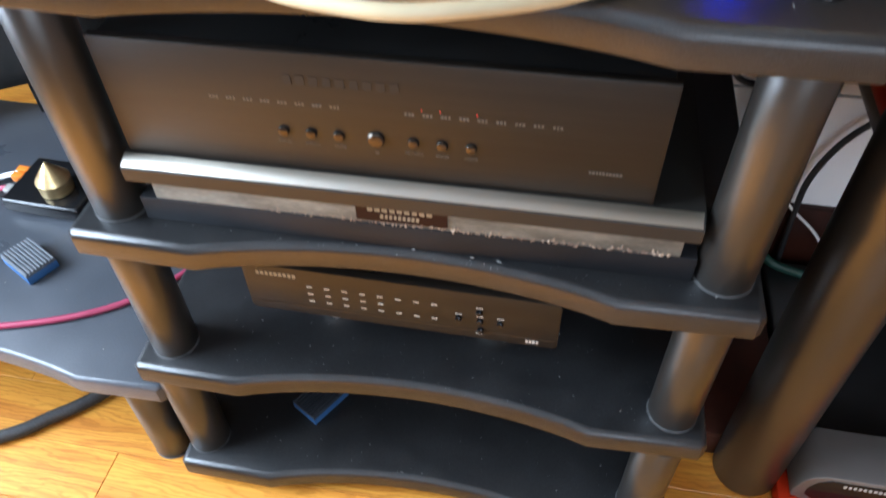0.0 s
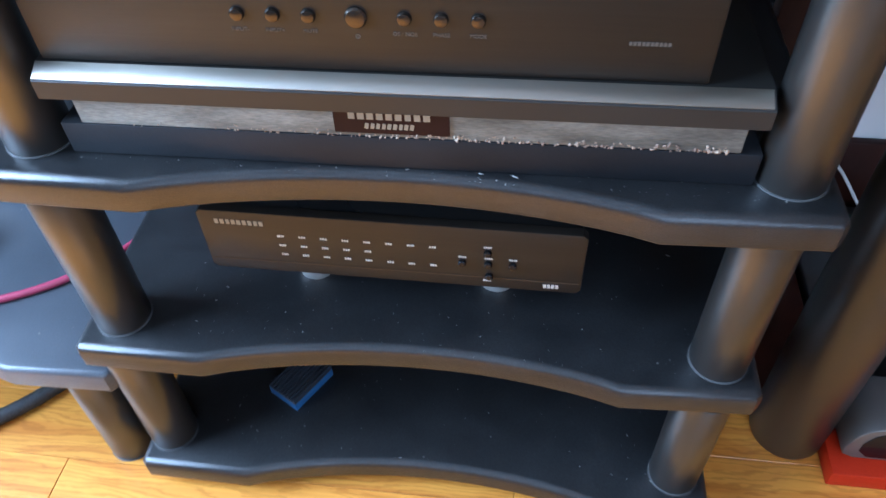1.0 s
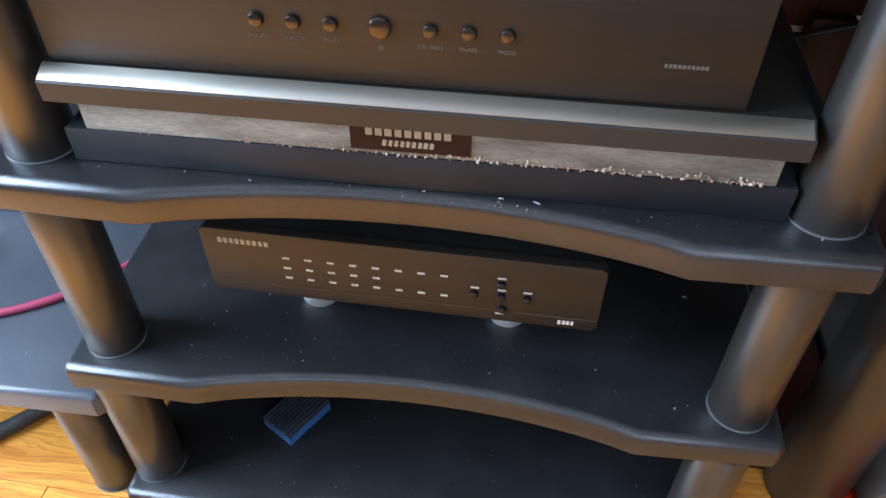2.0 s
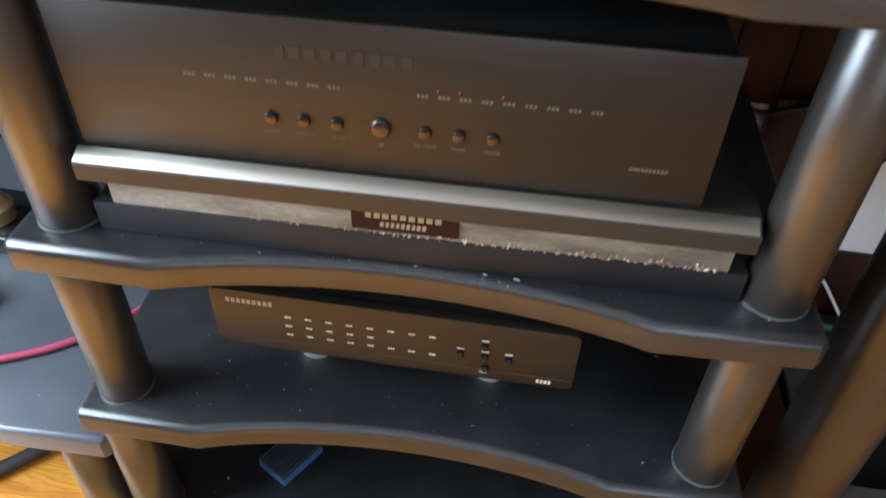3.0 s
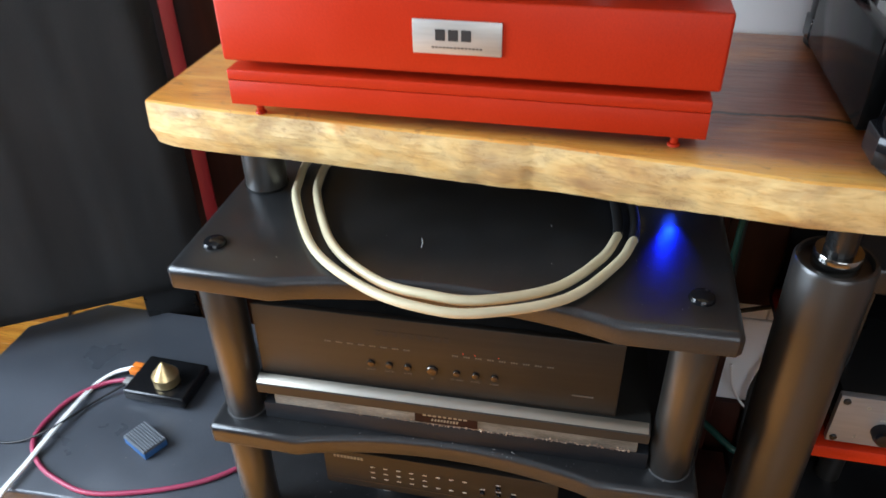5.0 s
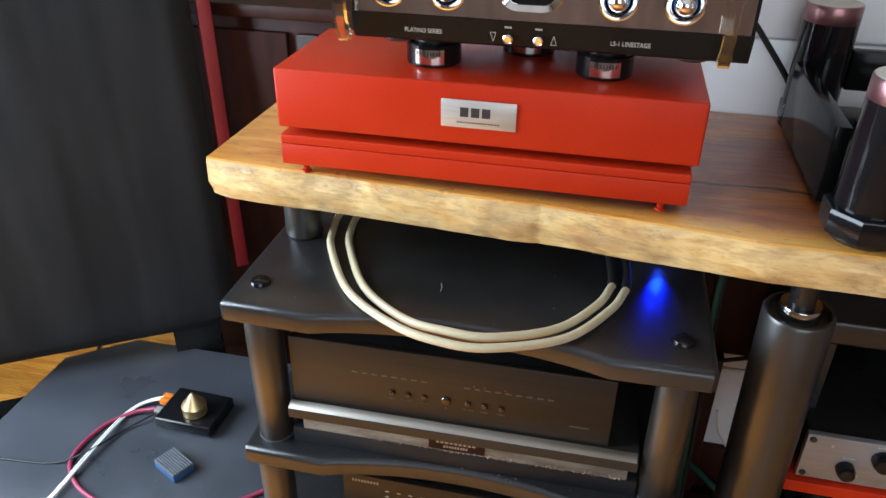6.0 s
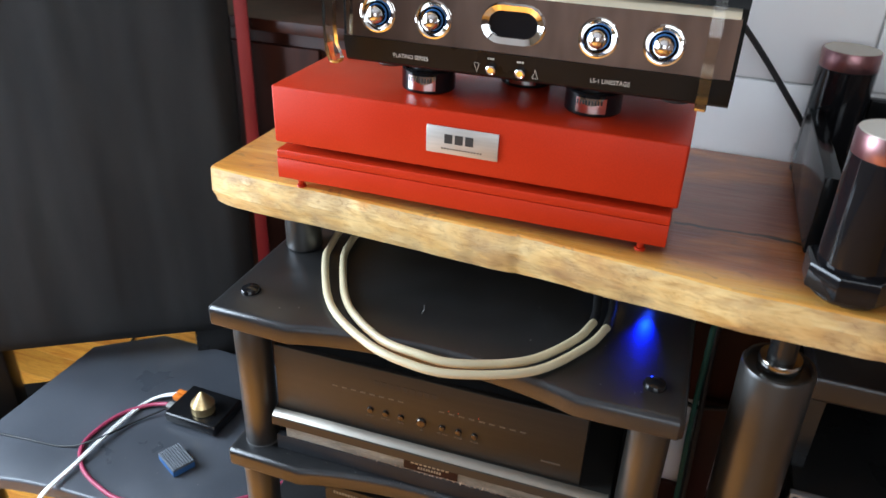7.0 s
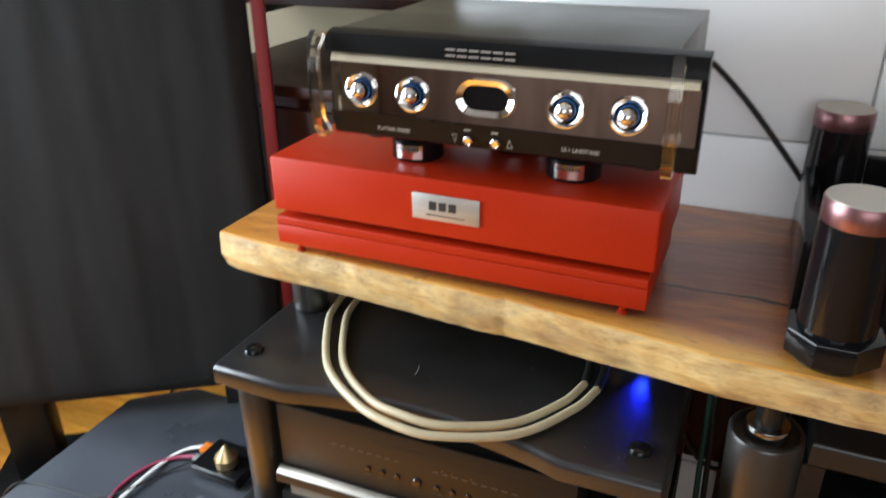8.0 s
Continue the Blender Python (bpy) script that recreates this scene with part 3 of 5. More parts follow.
for top in (0.675, 0.4385, 0.06):
    part("shelf", bm_prism([(0.43, 0.12), (1.05, 0.12), (1.05, 0.41), (0.43, 0.41)], top - 0.034, top, 0.006, 0.003), BLACK_LACQUER, right_rack)
part("back_panel", bm_box(0.560, 1.048, 0.4025, 0.4095, 0.0602, 0.4043), SATIN_BLACK, right_rack, "black back panel")
part("back_panel", bm_box(0.432, 1.048, 0.4025, 0.4095, 0.4387, 0.6405), SATIN_BLACK, right_rack, "black back panel")
part("column", bm_lathe([(0.040, 0.0), (0.0415, 0.004), (0.0415, 0.722), (0.038, 0.727)], 40, (1.0, RPY, 0)), COLUMN_PAINT, right_rack)
for x in (0.60, 1.0):
    for lo, hi in ((0.0, 0.026), (0.06, 0.4045), (0.4385, 0.641)):
        part("column", bm_lathe([(0.02, lo), (0.02, hi)], 24, (x, 0.38, 0)), COLUMN_PAINT, right_rack)
for lo, hi in ((0.0, 0.026), (0.4385, 0.641)):
    part("bracket", bm_box(0.425, 0.45, 0.121, 0.15, lo, hi), BLACK_METAL, right_rack)


# ---------------------------------------------------------------- live-edge slab
def slab_mesh():
    bm = bmesh.new()
    n, x0, x1 = 260, -0.370, 1.25
    z_top, z_low = 0.823, 0.7695
    rings = []
    for k in range(n + 1):
        s = k / n
        x = x0 + (x1 - x0) * s
        front_y = 0.084 - 0.030 * (x + 0.366) / 0.426 if x < 0.06 else 0.054 - 0.030 * min(1.0, (x - 0.06) / 0.26) + 0.004 * math.sin(9 * x)
        front_y += 0.004 * noise.noise(Vector((x * 9, 3.1, 0))) + 0.0015 * noise.noise(Vector((x * 40, 1.1, 0)))
        back_y = 0.438 + 0.004 * noise.noise(Vector((x * 6, 7.7, 0)))
        low = z_low - 0.003 + 0.004 * max(0.0, 1 - (x - x0) / 0.03) ** 2 + 0.007 * min(1.0, (x - x0) / 0.7) - 0.003 * math.exp(-((x - 0.2) / 0.12) ** 2) + 0.003 * noise.noise(Vector((x * 7, 0.3, 2.0)))
        row = [(back_y, low + 0.002), (back_y + 0.002, z_top - 0.004), (back_y - 0.004, z_top), (front_y + 0.05, z_top), (front_y + 0.003, z_top - 0.0002), (front_y + 0.0003, z_top - 0.002)]
        for j, (dy, f) in enumerate(((-0.002, 0.22), (-0.003, 0.42), (-0.002, 0.62), (0.000, 0.82))):
            z = z_top + (low - z_top) * f
            wob = 0.0050 * noise.noise(Vector((x * 11, j * 0.7, 5.0))) + 0.0014 * noise.noise(Vector((x * 40, j * 1.3, 9.0))) + (0.0012 if x > 0.300 else 0.0)
            row.append((front_y + dy + wob, z))
        row += [(front_y + 0.004, low), (front_y + 0.05, low)]
        rings.append([bm.verts.new((x + (0.004 * noise.noise(Vector((y * 20, z * 20, 1.0))) if k == 0 else 0), y, z)) for y, z in row])
    m = len(rings[0])
    for a, b in zip(rings, rings[1:]):
        for j in range(m):
            bm.faces.new((a[j], a[(j + 1) % m], b[(j + 1) % m], b[j]))
    bm.faces.new(rings[0])
    bm.faces.new(rings[-1][::-1])
    bmesh.ops.recalc_face_normals(bm, faces=bm.faces)
    return bm


solo("wooden_slab", slab_mesh(), SLAB, "thick varnished live-edge pine slab, pale rim and cracked orange heartwood", "shelf board", smooth=28)
for x, y in ((-0.272, 0.150), (0.215, 0.33), (-0.2, 0.36)):
    post = thing("slab_support", "short black round post between rack and slab", "post", (x, y, 0.69), "slab supports")
    part("post_body", bm_lathe([(0.024, 0.6905), (0.026, 0.693), (0.026, 0.760), (0.024, 0.7665)], 36, (x, y, 0)), COLUMN_PAINT, post)
    part("collar", bm_lathe([(0.027, 0.6903), (0.0272, 0.692), (0.0265, 0.692)], 36, (x, y, 0)), BLACK_METAL, post)

# ---------------------------------------------------------------- platform and converter on the third shelf
T3 = TOPS[2]
platform = thing("isolation_platform", "grey isolation platform with worn foam and sheen painted along its steel edge", "platform", (-0.012, 0.15, T3))
part("bottom_layer", bm_box(-0.246, 0.228, -0.0045, 0.34, T3 + 0.0003, T3 + 0.0265, 0.0012), BASE_NAVY, platform, "matt black bottom layer")
core = part("core", bm_box(-0.230, 0.214, -0.0035, 0.33, T3 + 0.0265, T3 + 0.0510, 0.0008), CORE_GREY, platform, "grey foam core with a frayed lower edge")


def crumbs():
    """Frayed bits along the lower front edge of the core, thicker towards its right end."""
    rng = random.Random(5)
    out = bmesh.new()
    for k in range(260):
        x = -0.21 + 0.42 * rng.random() ** 0.55
        r = 0.0003 + 0.0009 * rng.random() * (0.4 + 0.6 * (x + 0.21) / 0.42)
        c = Vector((x, -0.0050 + 0.002 * rng.random(), T3 + 0.0268 + r * 0.5 + 0.004 * rng.random() ** 2.5))
        m = Matrix.Translation(c) @ Euler((rng.random() * 6, rng.random() * 6, rng.random() * 6)).to_matrix().to_4x4() @ Matrix.Diagonal((r * (1 + 1.2 * rng.random()), r, r, 1))
        bmesh.ops.create_icosphere(out, subdivisions=1, radius=1.0, matrix=m)
    return out


tagged(part("crumbled_foam", crumbs(), CRUMB, core, "crumbled pale foam bits"), kind="stuff")


def plate():
    """Plate with a sloped front bevel."""
    x0, x1, y0, y1, z0, z1 = -0.247, 0.224, -0.011, 0.335, T3 + 0.0511, T3 + 0.072
    bm = bmesh.new()
    sec = [(y0, z0), (y1, z0), (y1, z1), (y0 + 0.013, z1), (y0 + 0.001, z1 - 0.0065), (y0, z1 - 0.0075)]
    a = [bm.verts.new((x0, y, z)) for y, z in sec]
    b = [bm.verts.new((x1, y, z)) for y, z in sec]
    for k in range(len(sec)):
        bm.faces.new((a[k], a[(k + 1) % len(sec)], b[(k + 1) % len(sec)], b[k]))
    bm.faces.new(a)
    bm.faces.new(b)
    bmesh.ops.recalc_face_normals(bm, faces=bm.faces)
    return bm


top_plate = part("top_plate", plate(), PLATE_DARK, platform, "dark grey metal plate", smooth=20)
ZP = T3 + 0.072
# thin strip laid on the bevel to carry its painted highlight
part("bevel_strip", bm_join(bm_move(bm_box(-0.2465, 0.2225, -0.0066, 0.0066, -0.0006, 0.0006, 0.0003), pose(0, -0.0042, ZP - 0.0029, 28.4, 0, 0))), PLATE_LIT, top_plate, "bevelled steel edge with its sheen in a lighter metal")
badge = part("badge", bm_box(-0.050, 0.027, -0.0046, -0.0034, T3 + 0.0300, T3 + 0.0508), BADGE_MAROON, core, "dark maroon maker's badge with a plain pale mark")


def bars(count, x0, x1, y, z, h, rng, gap=0.25, slant=0.0):
    """Pale bars that stand for lettering which is not reproduced."""
    w = (x1 - x0) / count
    return [bm_move(bm_box(-w * (1 - gap) / 2 * (0.7 + 0.3 * rng.random()), w * (1 - gap) / 2, -0.0002, 0.0002, -h / 2, h / 2), pose(x0 + w * (k + 0.5), y, z, 0, slant, 0)) for k in range(count)]


rngb = random.Random(11)
tagged(part("badge_mark", bm_join(*bars(9, -0.041, 0.015, -0.0048, T3 + 0.0445, 0.0060, rngb), *bars(9, -0.030, 0.004, -0.0048, T3 + 0.0362, 0.0044, rngb, 0.3, 12)), PRINT_TAN, platform, "plain pale bars on the badge"), kind="stuff")

platform.rotation_euler.z = radians(1.0)
platform.location.x -= 0.0025

dac = thing("audio_converter", "wide black anodised audio converter with seven front buttons", "audio component", (-0.03, 0.15, ZP))
DX0, DX1, DY, DZ1 = -0.241, 0.186, 0.003, ZP + 0.109
part("body", bm_box(DX0 + 0.003, DX1 - 0.003, DY + 0.008, 0.32, ZP + 0.0005, DZ1 - 0.002, 0.002), BLACK_METAL, dac)
panel = part("front_panel", bm_box(DX0, DX1, DY, DY + 0.008, ZP + 0.0005, DZ1, 0.0015), ANODISED, dac, "brown-black brushed front panel")
BZ = 0.5495
knob_profile = [(0.0046, 0), (0.0046, 0.0014), (0.0038, 0.0026), (0.002, 0.0031), (0, 0.0032)]
for x, k in ((-0.100, 1), (-0.078, 1), (-0.056, 1), (-0.027, 1.5), (0.002, 1), (0.024, 1), (0.046, 1)):
    prof = [(r * k, z * (1 if k == 1 else 1.25)) for r, z in knob_profile]
    part("button", bm_move(bm_lathe(prof, 24), pose(x, DY, BZ, 90, 0, 0)), BUTTON_METAL, panel, "small domed metal button")
labels = [("INPUT-", -0.100), ("INPUT+", -0.078), ("MUTE", -0.056), ("OS / NOS", 0.002), ("PHASE", 0.024), ("MODE", 0.046)]
tagged(part("button_lettering", bm_join(*[bm_text(s, 0.0036, front(x, DY - 0.0001, BZ - 0.0105)) for s, x in labels],
                                 bm_move(bm_lathe([(0.0012, 0), (0.0016, 0), (0.0016, 0.0003), (0.0012, 0.0003), (0.0012, 0)], 16), front(-0.027, DY, BZ - 0.013))), PRINT_DIM, panel, "small grey lettering under the buttons"), kind="stuff")
tagged(part("scale_print", bm_join(*[b for k in range(8) for b in bars(3, -0.155 + 0.0135 * k, -0.147 + 0.0135 * k, DY - 0.0002, BZ + 0.0265, 0.0022, rngb)],
                            *[b for k in range(9) for b in bars(3, -0.004 + 0.0135 * k, 0.004 + 0.0135 * k, DY - 0.0002, BZ + 0.0265, 0.0022, rngb)]), PRINT_DIM, panel, "two rows of tiny grey marks"), kind="stuff")
tagged(part("model_mark", bm_join(*bars(10, 0.134, 0.159, DY - 0.0002, BZ - 0.0115, 0.0024, rngb)), PRINT_DIM, panel), kind="stuff")
tagged(part("maker_mark", bm_join(*bars(9, -0.095, -0.005, DY - 0.0002, BZ + 0.048, 0.008, rngb, 0.3)), material("engraved_mark", (0.005, 0.0042, 0.0034), 0.6), panel, "engraved maker's mark, plain shapes"), kind="stuff")
for x in (0.0095, 0.0230, 0.0500):
    part("indicator_lamp", bm_move(bm_lathe([(0.0006, 0), (0.0006, 0.0006), (0, 0.0008)], 10), front(x, DY, BZ + 0.031)), LED_RED, panel, "tiny lit red indicator")

dac.rotation_euler.z = radians(1.0)
dac.location.x -= 0.0040

# ---------------------------------------------------------------- small component on the second shelf
T2 = TOPS[1]
slim_box = thing("interface_box", "slim black interface box with rows of tiny white marks", "audio component", (-0.03, 0.13, T2))
GX0, GX1, GY, GZ0, GZ1 = -0.190, 0.131, 0.022, 0.288, 0.358
part("body", bm_box(GX0 + 0.004, GX1 - 0.004, GY + 0.008, 0.235, GZ0 + 0.001, GZ1 - 0.001, 0.0025), BLACK_METAL, slim_box)


def chamfered_panel(x0, x1, y0, y1, z0, z1, c, bevel):
    bm = bm_prism([(x0 + c, z0), (x1 - c, z0), (x1, z0 + c), (x1, z1 - c), (x1 - c, z1), (x0 + c, z1), (x0, z1 - c), (x0, z0 + c)], -y1, -y0, bevel, 0, 2)
    return bm_move(bm, Matrix(((1, 0, 0, 0), (0, 0, -1, 0), (0, 1, 0, 0), (0, 0, 0, 1))))


gpanel = part("front_panel", chamfered_panel(GX0, GX1, GY, GY + 0.009, GZ0, GZ1, 0.004, 0.0015), ANODISED, slim_box, "brushed black front panel with a fine groove")
part("groove", bm_box(GX0 + 0.002, GX1 - 0.002, GY - 0.0004, GY + 0.0005, GZ0 + 0.0125, GZ0 + 0.0134), material("groove_edge", (0.06, 0.048, 0.036), 0.35, metal=0.6), gpanel)
GW = GX1 - GX0
marks = []
for row, z in enumerate((0.0475, 0.0365, 0.0255)):
    for col in range(8):
        if row == 1 and col > 4:
            continue
        x = GX0 + GW * (0.215 + 0.057 * col)
        marks += bars(3 if col % 2 else 4, x - 0.003, x + 0.003, GY - 0.0003, GZ0 + z - 0.002, 0.0021, rngb, 0.2)
tagged(part("scale_print", bm_join(*marks), PRINT_WHITE, gpanel, "rows of tiny white marks"), kind="stuff")
for fx, z in ((0.69, 0.030), (0.755, 0.043), (0.757, 0.030), (0.82, 0.030), (0.76, 0.0155)):
    part("button", bm_move(bm_lathe([(0.0034, 0), (0.0034, 0.0026), (0.0024, 0.0036), (0, 0.004)], 20), front(GX0 + GW * fx, GY, GZ0 + z)), GLOSS_BLACK, gpanel, "small glossy button")
tagged(part("button_print", bm_join(*[b for fx, z in ((0.69, 0.0365), (0.755, 0.0495), (0.757, 0.0365), (0.82, 0.0365), (0.755, 0.0095)) for b in bars(4, GX0 + GW * fx - 0.0034, GX0 + GW * fx + 0.0034, GY - 0.0003, GZ0 + z, 0.0018, rngb, 0.2)]), PRINT_WHITE, gpanel), kind="stuff")
tagged(part("maker_mark", bm_join(*bars(9, GX0 + 0.014, GX0 + 0.057, GY - 0.0003, GZ1 - 0.0115, 0.0052, rngb, 0.3)), PRINT_TAN, gpanel, "white maker's mark, plain shapes"), kind="stuff")
tagged(part("model_mark", bm_join(*bars(4, GX0 + GW * 0.90, GX0 + GW * 0.942, GY - 0.0003, GZ0 + 0.0075, 0.0042, rngb, 0.25)), PRINT_WHITE, gpanel, "white model mark, plain shapes"), kind="stuff")
for x, y in ((-0.118, 0.080), (0.058, 0.082), (-0.03, 0.20)):
    part("foot", bm_lathe([(0.017, T2), (0.018, T2 + 0.004), (0.018, T2 + 0.016), (0.012, T2 + 0.020), (0.012, GZ0 + 0.0008)], 28, (x, y, 0)), SATIN_STEEL, slim_box, "turned steel foot")


# ---------------------------------------------------------------- cables and box on the top shelf
T4 = TOPS[3]
outer = [(0.176, 0.172, 0.706), (0.182, 0.128, 0.701), (0.181, 0.092, 0.699), (0.164, 0.045, 0.698), (0.116, -0.024, 0.698), (0.036, -0.0635, 0.699), (-0.020, -0.066, 0.699),
         (-0.082, -0.046, 0.698), (-0.157, 0.010, 0.697), (-0.214, 0.104, 0.697), (-0.230, 0.155, 0.697), (-0.236, 0.215, 0.698), (-0.212, 0.29, 0.700), (-0.12, 0.34, 0.703)]
inner = [(0.157, 0.172, 0.706), (0.163, 0.128, 0.701), (0.164, 0.098, 0.699), (0.148, 0.052, 0.698), (0.104, -0.010, 0.699), (0.034, -0.049, 0.703), (-0.018, -0.051, 0.704),
         (-0.074, -0.032, 0.699), (-0.140, 0.022, 0.698), (-0.191, 0.114, 0.698), (-0.205, 0.162, 0.698), (-0.208, 0.215, 0.698), (-0.188, 0.28, 0.700), (-0.11, 0.32, 0.703)]
for pts in (outer, inner):
    c = thing("signal_cable", "beige rubber-sleeved signal cable looped over the shelf edge", "cable", pts[5], "signal cables")
    part("sleeve", bm_tube(pts[2:], 0.0052, 14), BEIGE_RUBBER, c)
    part("plug", bm_tube([pts[0], pts[1], Vector(pts[2])], 0.0060, 14), BLACK_RUBBER, c, "black rubber plug boot")
    part("plug_collar", bm_tube([Vector(pts[0]) + Vector((0, 0.010, 0.001)), pts[0]], 0.0052, 14, 2), GOLD, c, "gold-plated plug collar")
    part("tail_plug", bm_tube([pts[-1], Vector(pts[-1]) + Vector((0.05, 0.005, 0.0))], 0.0052, 12, 2), BLACK_RUBBER, c)

box = thing("small_streamer", "small black audio box with a lit blue indicator", "audio component", (0.20, 0.22, T4))
body = part("body", bm_box(0.135, 0.268, 0.184, 0.30, T4 + 0.0005, T4 + 0.046, 0.002), BLACK_METAL, box)
for x in (0.157, 0.176, 0.192):
    part("socket", bm_move(bm_lathe([(0.005, 0), (0.005, 0.004), (0.003, 0.004), (0.003, 0.001)], 18), front(x, 0.184, T4 + 0.017)), GOLD, body, "gold-plated socket")
tagged(part("front_print", bm_join(*bars(3, 0.200, 0.216, 0.1837, T4 + 0.009, 0.0025, rngb, 0.5), *bars(4, 0.222, 0.242, 0.1837, T4 + 0.009, 0.003, rngb, 0.3)), PRINT_WHITE, body), kind="stuff")
part("indicator_lamp", bm_box(0.2265, 0.2300, 0.1815, 0.1845, T4 + 0.016, T4 + 0.0225, 0.0005), LED_BLUE, body, "bright blue lit indicator")
led = bpy.data.lights.new("blue_indicator_light", "SPOT")
led.energy, led.color, led.spot_size, led.spot_blend, led.shadow_soft_size = 0.48, (0.004, 0.016, 1.0), radians(40), 0.9, 0.002
new("blue_indicator_light", led).matrix_world = look((0.2282, 0.1795, T4 + 0.019), (0.220, 0.030, T4 - 0.010))

# ---------------------------------------------------------------- red platform on the slab
ZS = 0.823
redp = thing("red_isolation_stand", "red painted two-tier isolation stand on short spikes", "isolation stand", (-0.01, 0.15, ZS))
RX0, RX1, RYF, RYB = -0.255, 0.235, 0.066, 0.255
part("upper_box", bm_box(RX0, RX1, RYF, RYB, 0.8845, 0.957, 0.003, 3), RED_PAINT, redp)
part("lower_tray", bm_box(RX0 + 0.002, RX1 - 0.005, RYF - 0.002, RYB - 0.004, 0.8645, 0.8755, 0.0016, 3), RED_PAINT, redp)
part("lower_base", bm_box(RX0 + 0.002, RX1 - 0.005, RYF - 0.002, RYB - 0.004, 0.8375, 0.8641, 0.0009, 2), RED_PAINT, redp)
part("inner_core", bm_box(RX0 + 0.022, RX1 - 0.024, RYF + 0.026, RYB - 0.022, 0.8756, 0.8844), BLACK_RUBBER, redp, "black core between the tiers")
for x in (-0.228, 0.203):
    for y in (0.078, 0.235):
        part("spike", bm_lathe([(0.0065, 0.8376), (0.0065, 0.834), (0.0042, 0.832), (0.0036, 0.8262), (0.0058, 0.8258), (0.0062, 0.8234), (0, 0.8234)], 20, (x, y, 0)), RED_PAINT, redp, "short red spike")
nameplate = part("nameplate", bm_box(-0.053, 0.033, RYF - 0.0022, RYF - 0.0002, 0.906, 0.9385, 0.0006), SATIN_STEEL, redp, "brushed steel nameplate with a plain dark mark")
INK = material("dark_print", (0.02, 0.02, 0.02), 0.5)
glyphs = [bm_box(cx - 0.0048, cx + 0.0048, RYF - 0.0025, RYF - 0.0021, 0.9190, 0.9300) for cx in (-0.026, -0.0135, -0.0010)]
tagged(part("nameplate_mark", bm_join(*glyphs), INK, nameplate, "bold dark mark of plain shapes"), kind="stuff")
tagged(part("nameplate_print", bm_join(*bars(14, -0.035, 0.015, RYF - 0.0024, 0.9125, 0.0016, rngb, 0.3)), PRINT_DIM, nameplate), kind="stuff")

# ---------------------------------------------------------------- isolation feet and preamplifier
for x, y in ((-0.079, 0.140), (0.121, 0.142), (0.025, 0.215)):
    puck = thing("vibration_damper", "round black vibration damper with a silver label", "vibration damper", (x, y, 0.957), "feet under the preamplifier")
    part("cup", bm_lathe([(0.0310, 0.9573), (0.0325, 0.959), (0.0325, 0.982), (0.0310, 0.984), (0.0290, 0.984), (0.0290, 0.976), (0, 0.976)], 40, (x, y, 0)), GLOSS_BLACK, puck)
    part("post_body", bm_lathe([(0.024, 0.976), (0.024, 0.988), (0.028, 0.989), (0.028, 0.9985), (0, 0.9985)], 32, (x, y, 0)), BLACK_METAL, puck)
    sector = [(x + 0.0327 * math.cos(a), y + 0.0327 * math.sin(a)) for a in [radians(-118 + 62 * k / 10) for k in range(11)]]
    sector += [(x + 0.0325 * math.cos(a), y + 0.0325 * math.sin(a)) for a in [radians(-56 - 62 * k / 10) for k in range(11)]]
    lab = part("foot_label", bm_prism(sector, 0.9615, 0.9785), CHROME, puck, "silver label with plain dark bars")
    tagged(part("foot_print", bm_join(*[bm_move(bm_box(-0.0009, 0.0009, -0.0329, -0.0326, 0.9715, 0.9765), pose(x, y, 0, 0, 0, a)) for a in range(-24, 25, 6)]), INK, lab), kind="stuff")

pre = thing("valve_preamplifier", "black valve preamplifier with mirrored front and clear handles", "audio component", (0.05, 0.2, 1.0))
PX0, PX1 = -0.152, 0.262
prof = [(0.352, 1.000), (0.352, 1.121), (0.075, 1.121), (0.062, 1.118), (0.056, 1.111), (0.0545, 1.098), (0.0620, 1.0978), (0.0620, 1.030), (0.0585, 1.0297), (0.0660, 1.003), (0.070, 1.000)]


def bm_section(sec, x0, x1):
    """A section in (y, z) drawn out along x."""
    bm = bmesh.new()
    a = [bm.verts.new((x0, y, z)) for y, z in sec]
    b = [bm.verts.new((x1, y, z)) for y, z in sec]
    n = len(sec)
    for k in range(n):
        bm.faces.new((a[k], a[(k + 1) % n], b[(k + 1) % n], b[k]))
    bm.faces.new(a)
    bm.faces.new(b)
    bmesh.ops.recalc_face_normals(bm, faces=bm.faces)
    return bm


front_sec = [(0.080, 1.000), (0.080, 1.121)] + prof[2:]
chassis = part("chassis", bm_box(-0.146, 0.232, 0.080, 0.345, 1.000, 1.1212, 0.002), material("olive_black_lid", (0.060, 0.056, 0.043), 0.36, second=(0.068, 0.064, 0.050), metal=0.6, rough_var=0.05), pre, "dark glossy steel case")
face = part("front_panel", bm_section(front_sec, PX0, PX1), SATIN_BLACK, pre, "curved black front panel")
mirror = part("mirror_panel", bm_section([(0.0590, 1.0879), (0.0619, 1.0879), (0.0619, 1.0302), (0.0595, 1.0302)], PX0 + 0.004, PX1 - 0.004), MIRROR, pre, "polished mirror strip")
# the lip's bright cream reflection is put into its metal colour
part("mirror_lip", bm_section([(0.0600, 1.0978), (0.0620, 1.0978), (0.0600, 1.0880), (0.0545, 1.0880)], PX0 + 0.006, PX1 - 0.006), material("steel_lip_cream_sheen", (0.62, 0.56, 0.42), 0.3, metal=0.8), mirror, "bevelled steel lip with its cream reflection painted in")
TZ = 1.0565
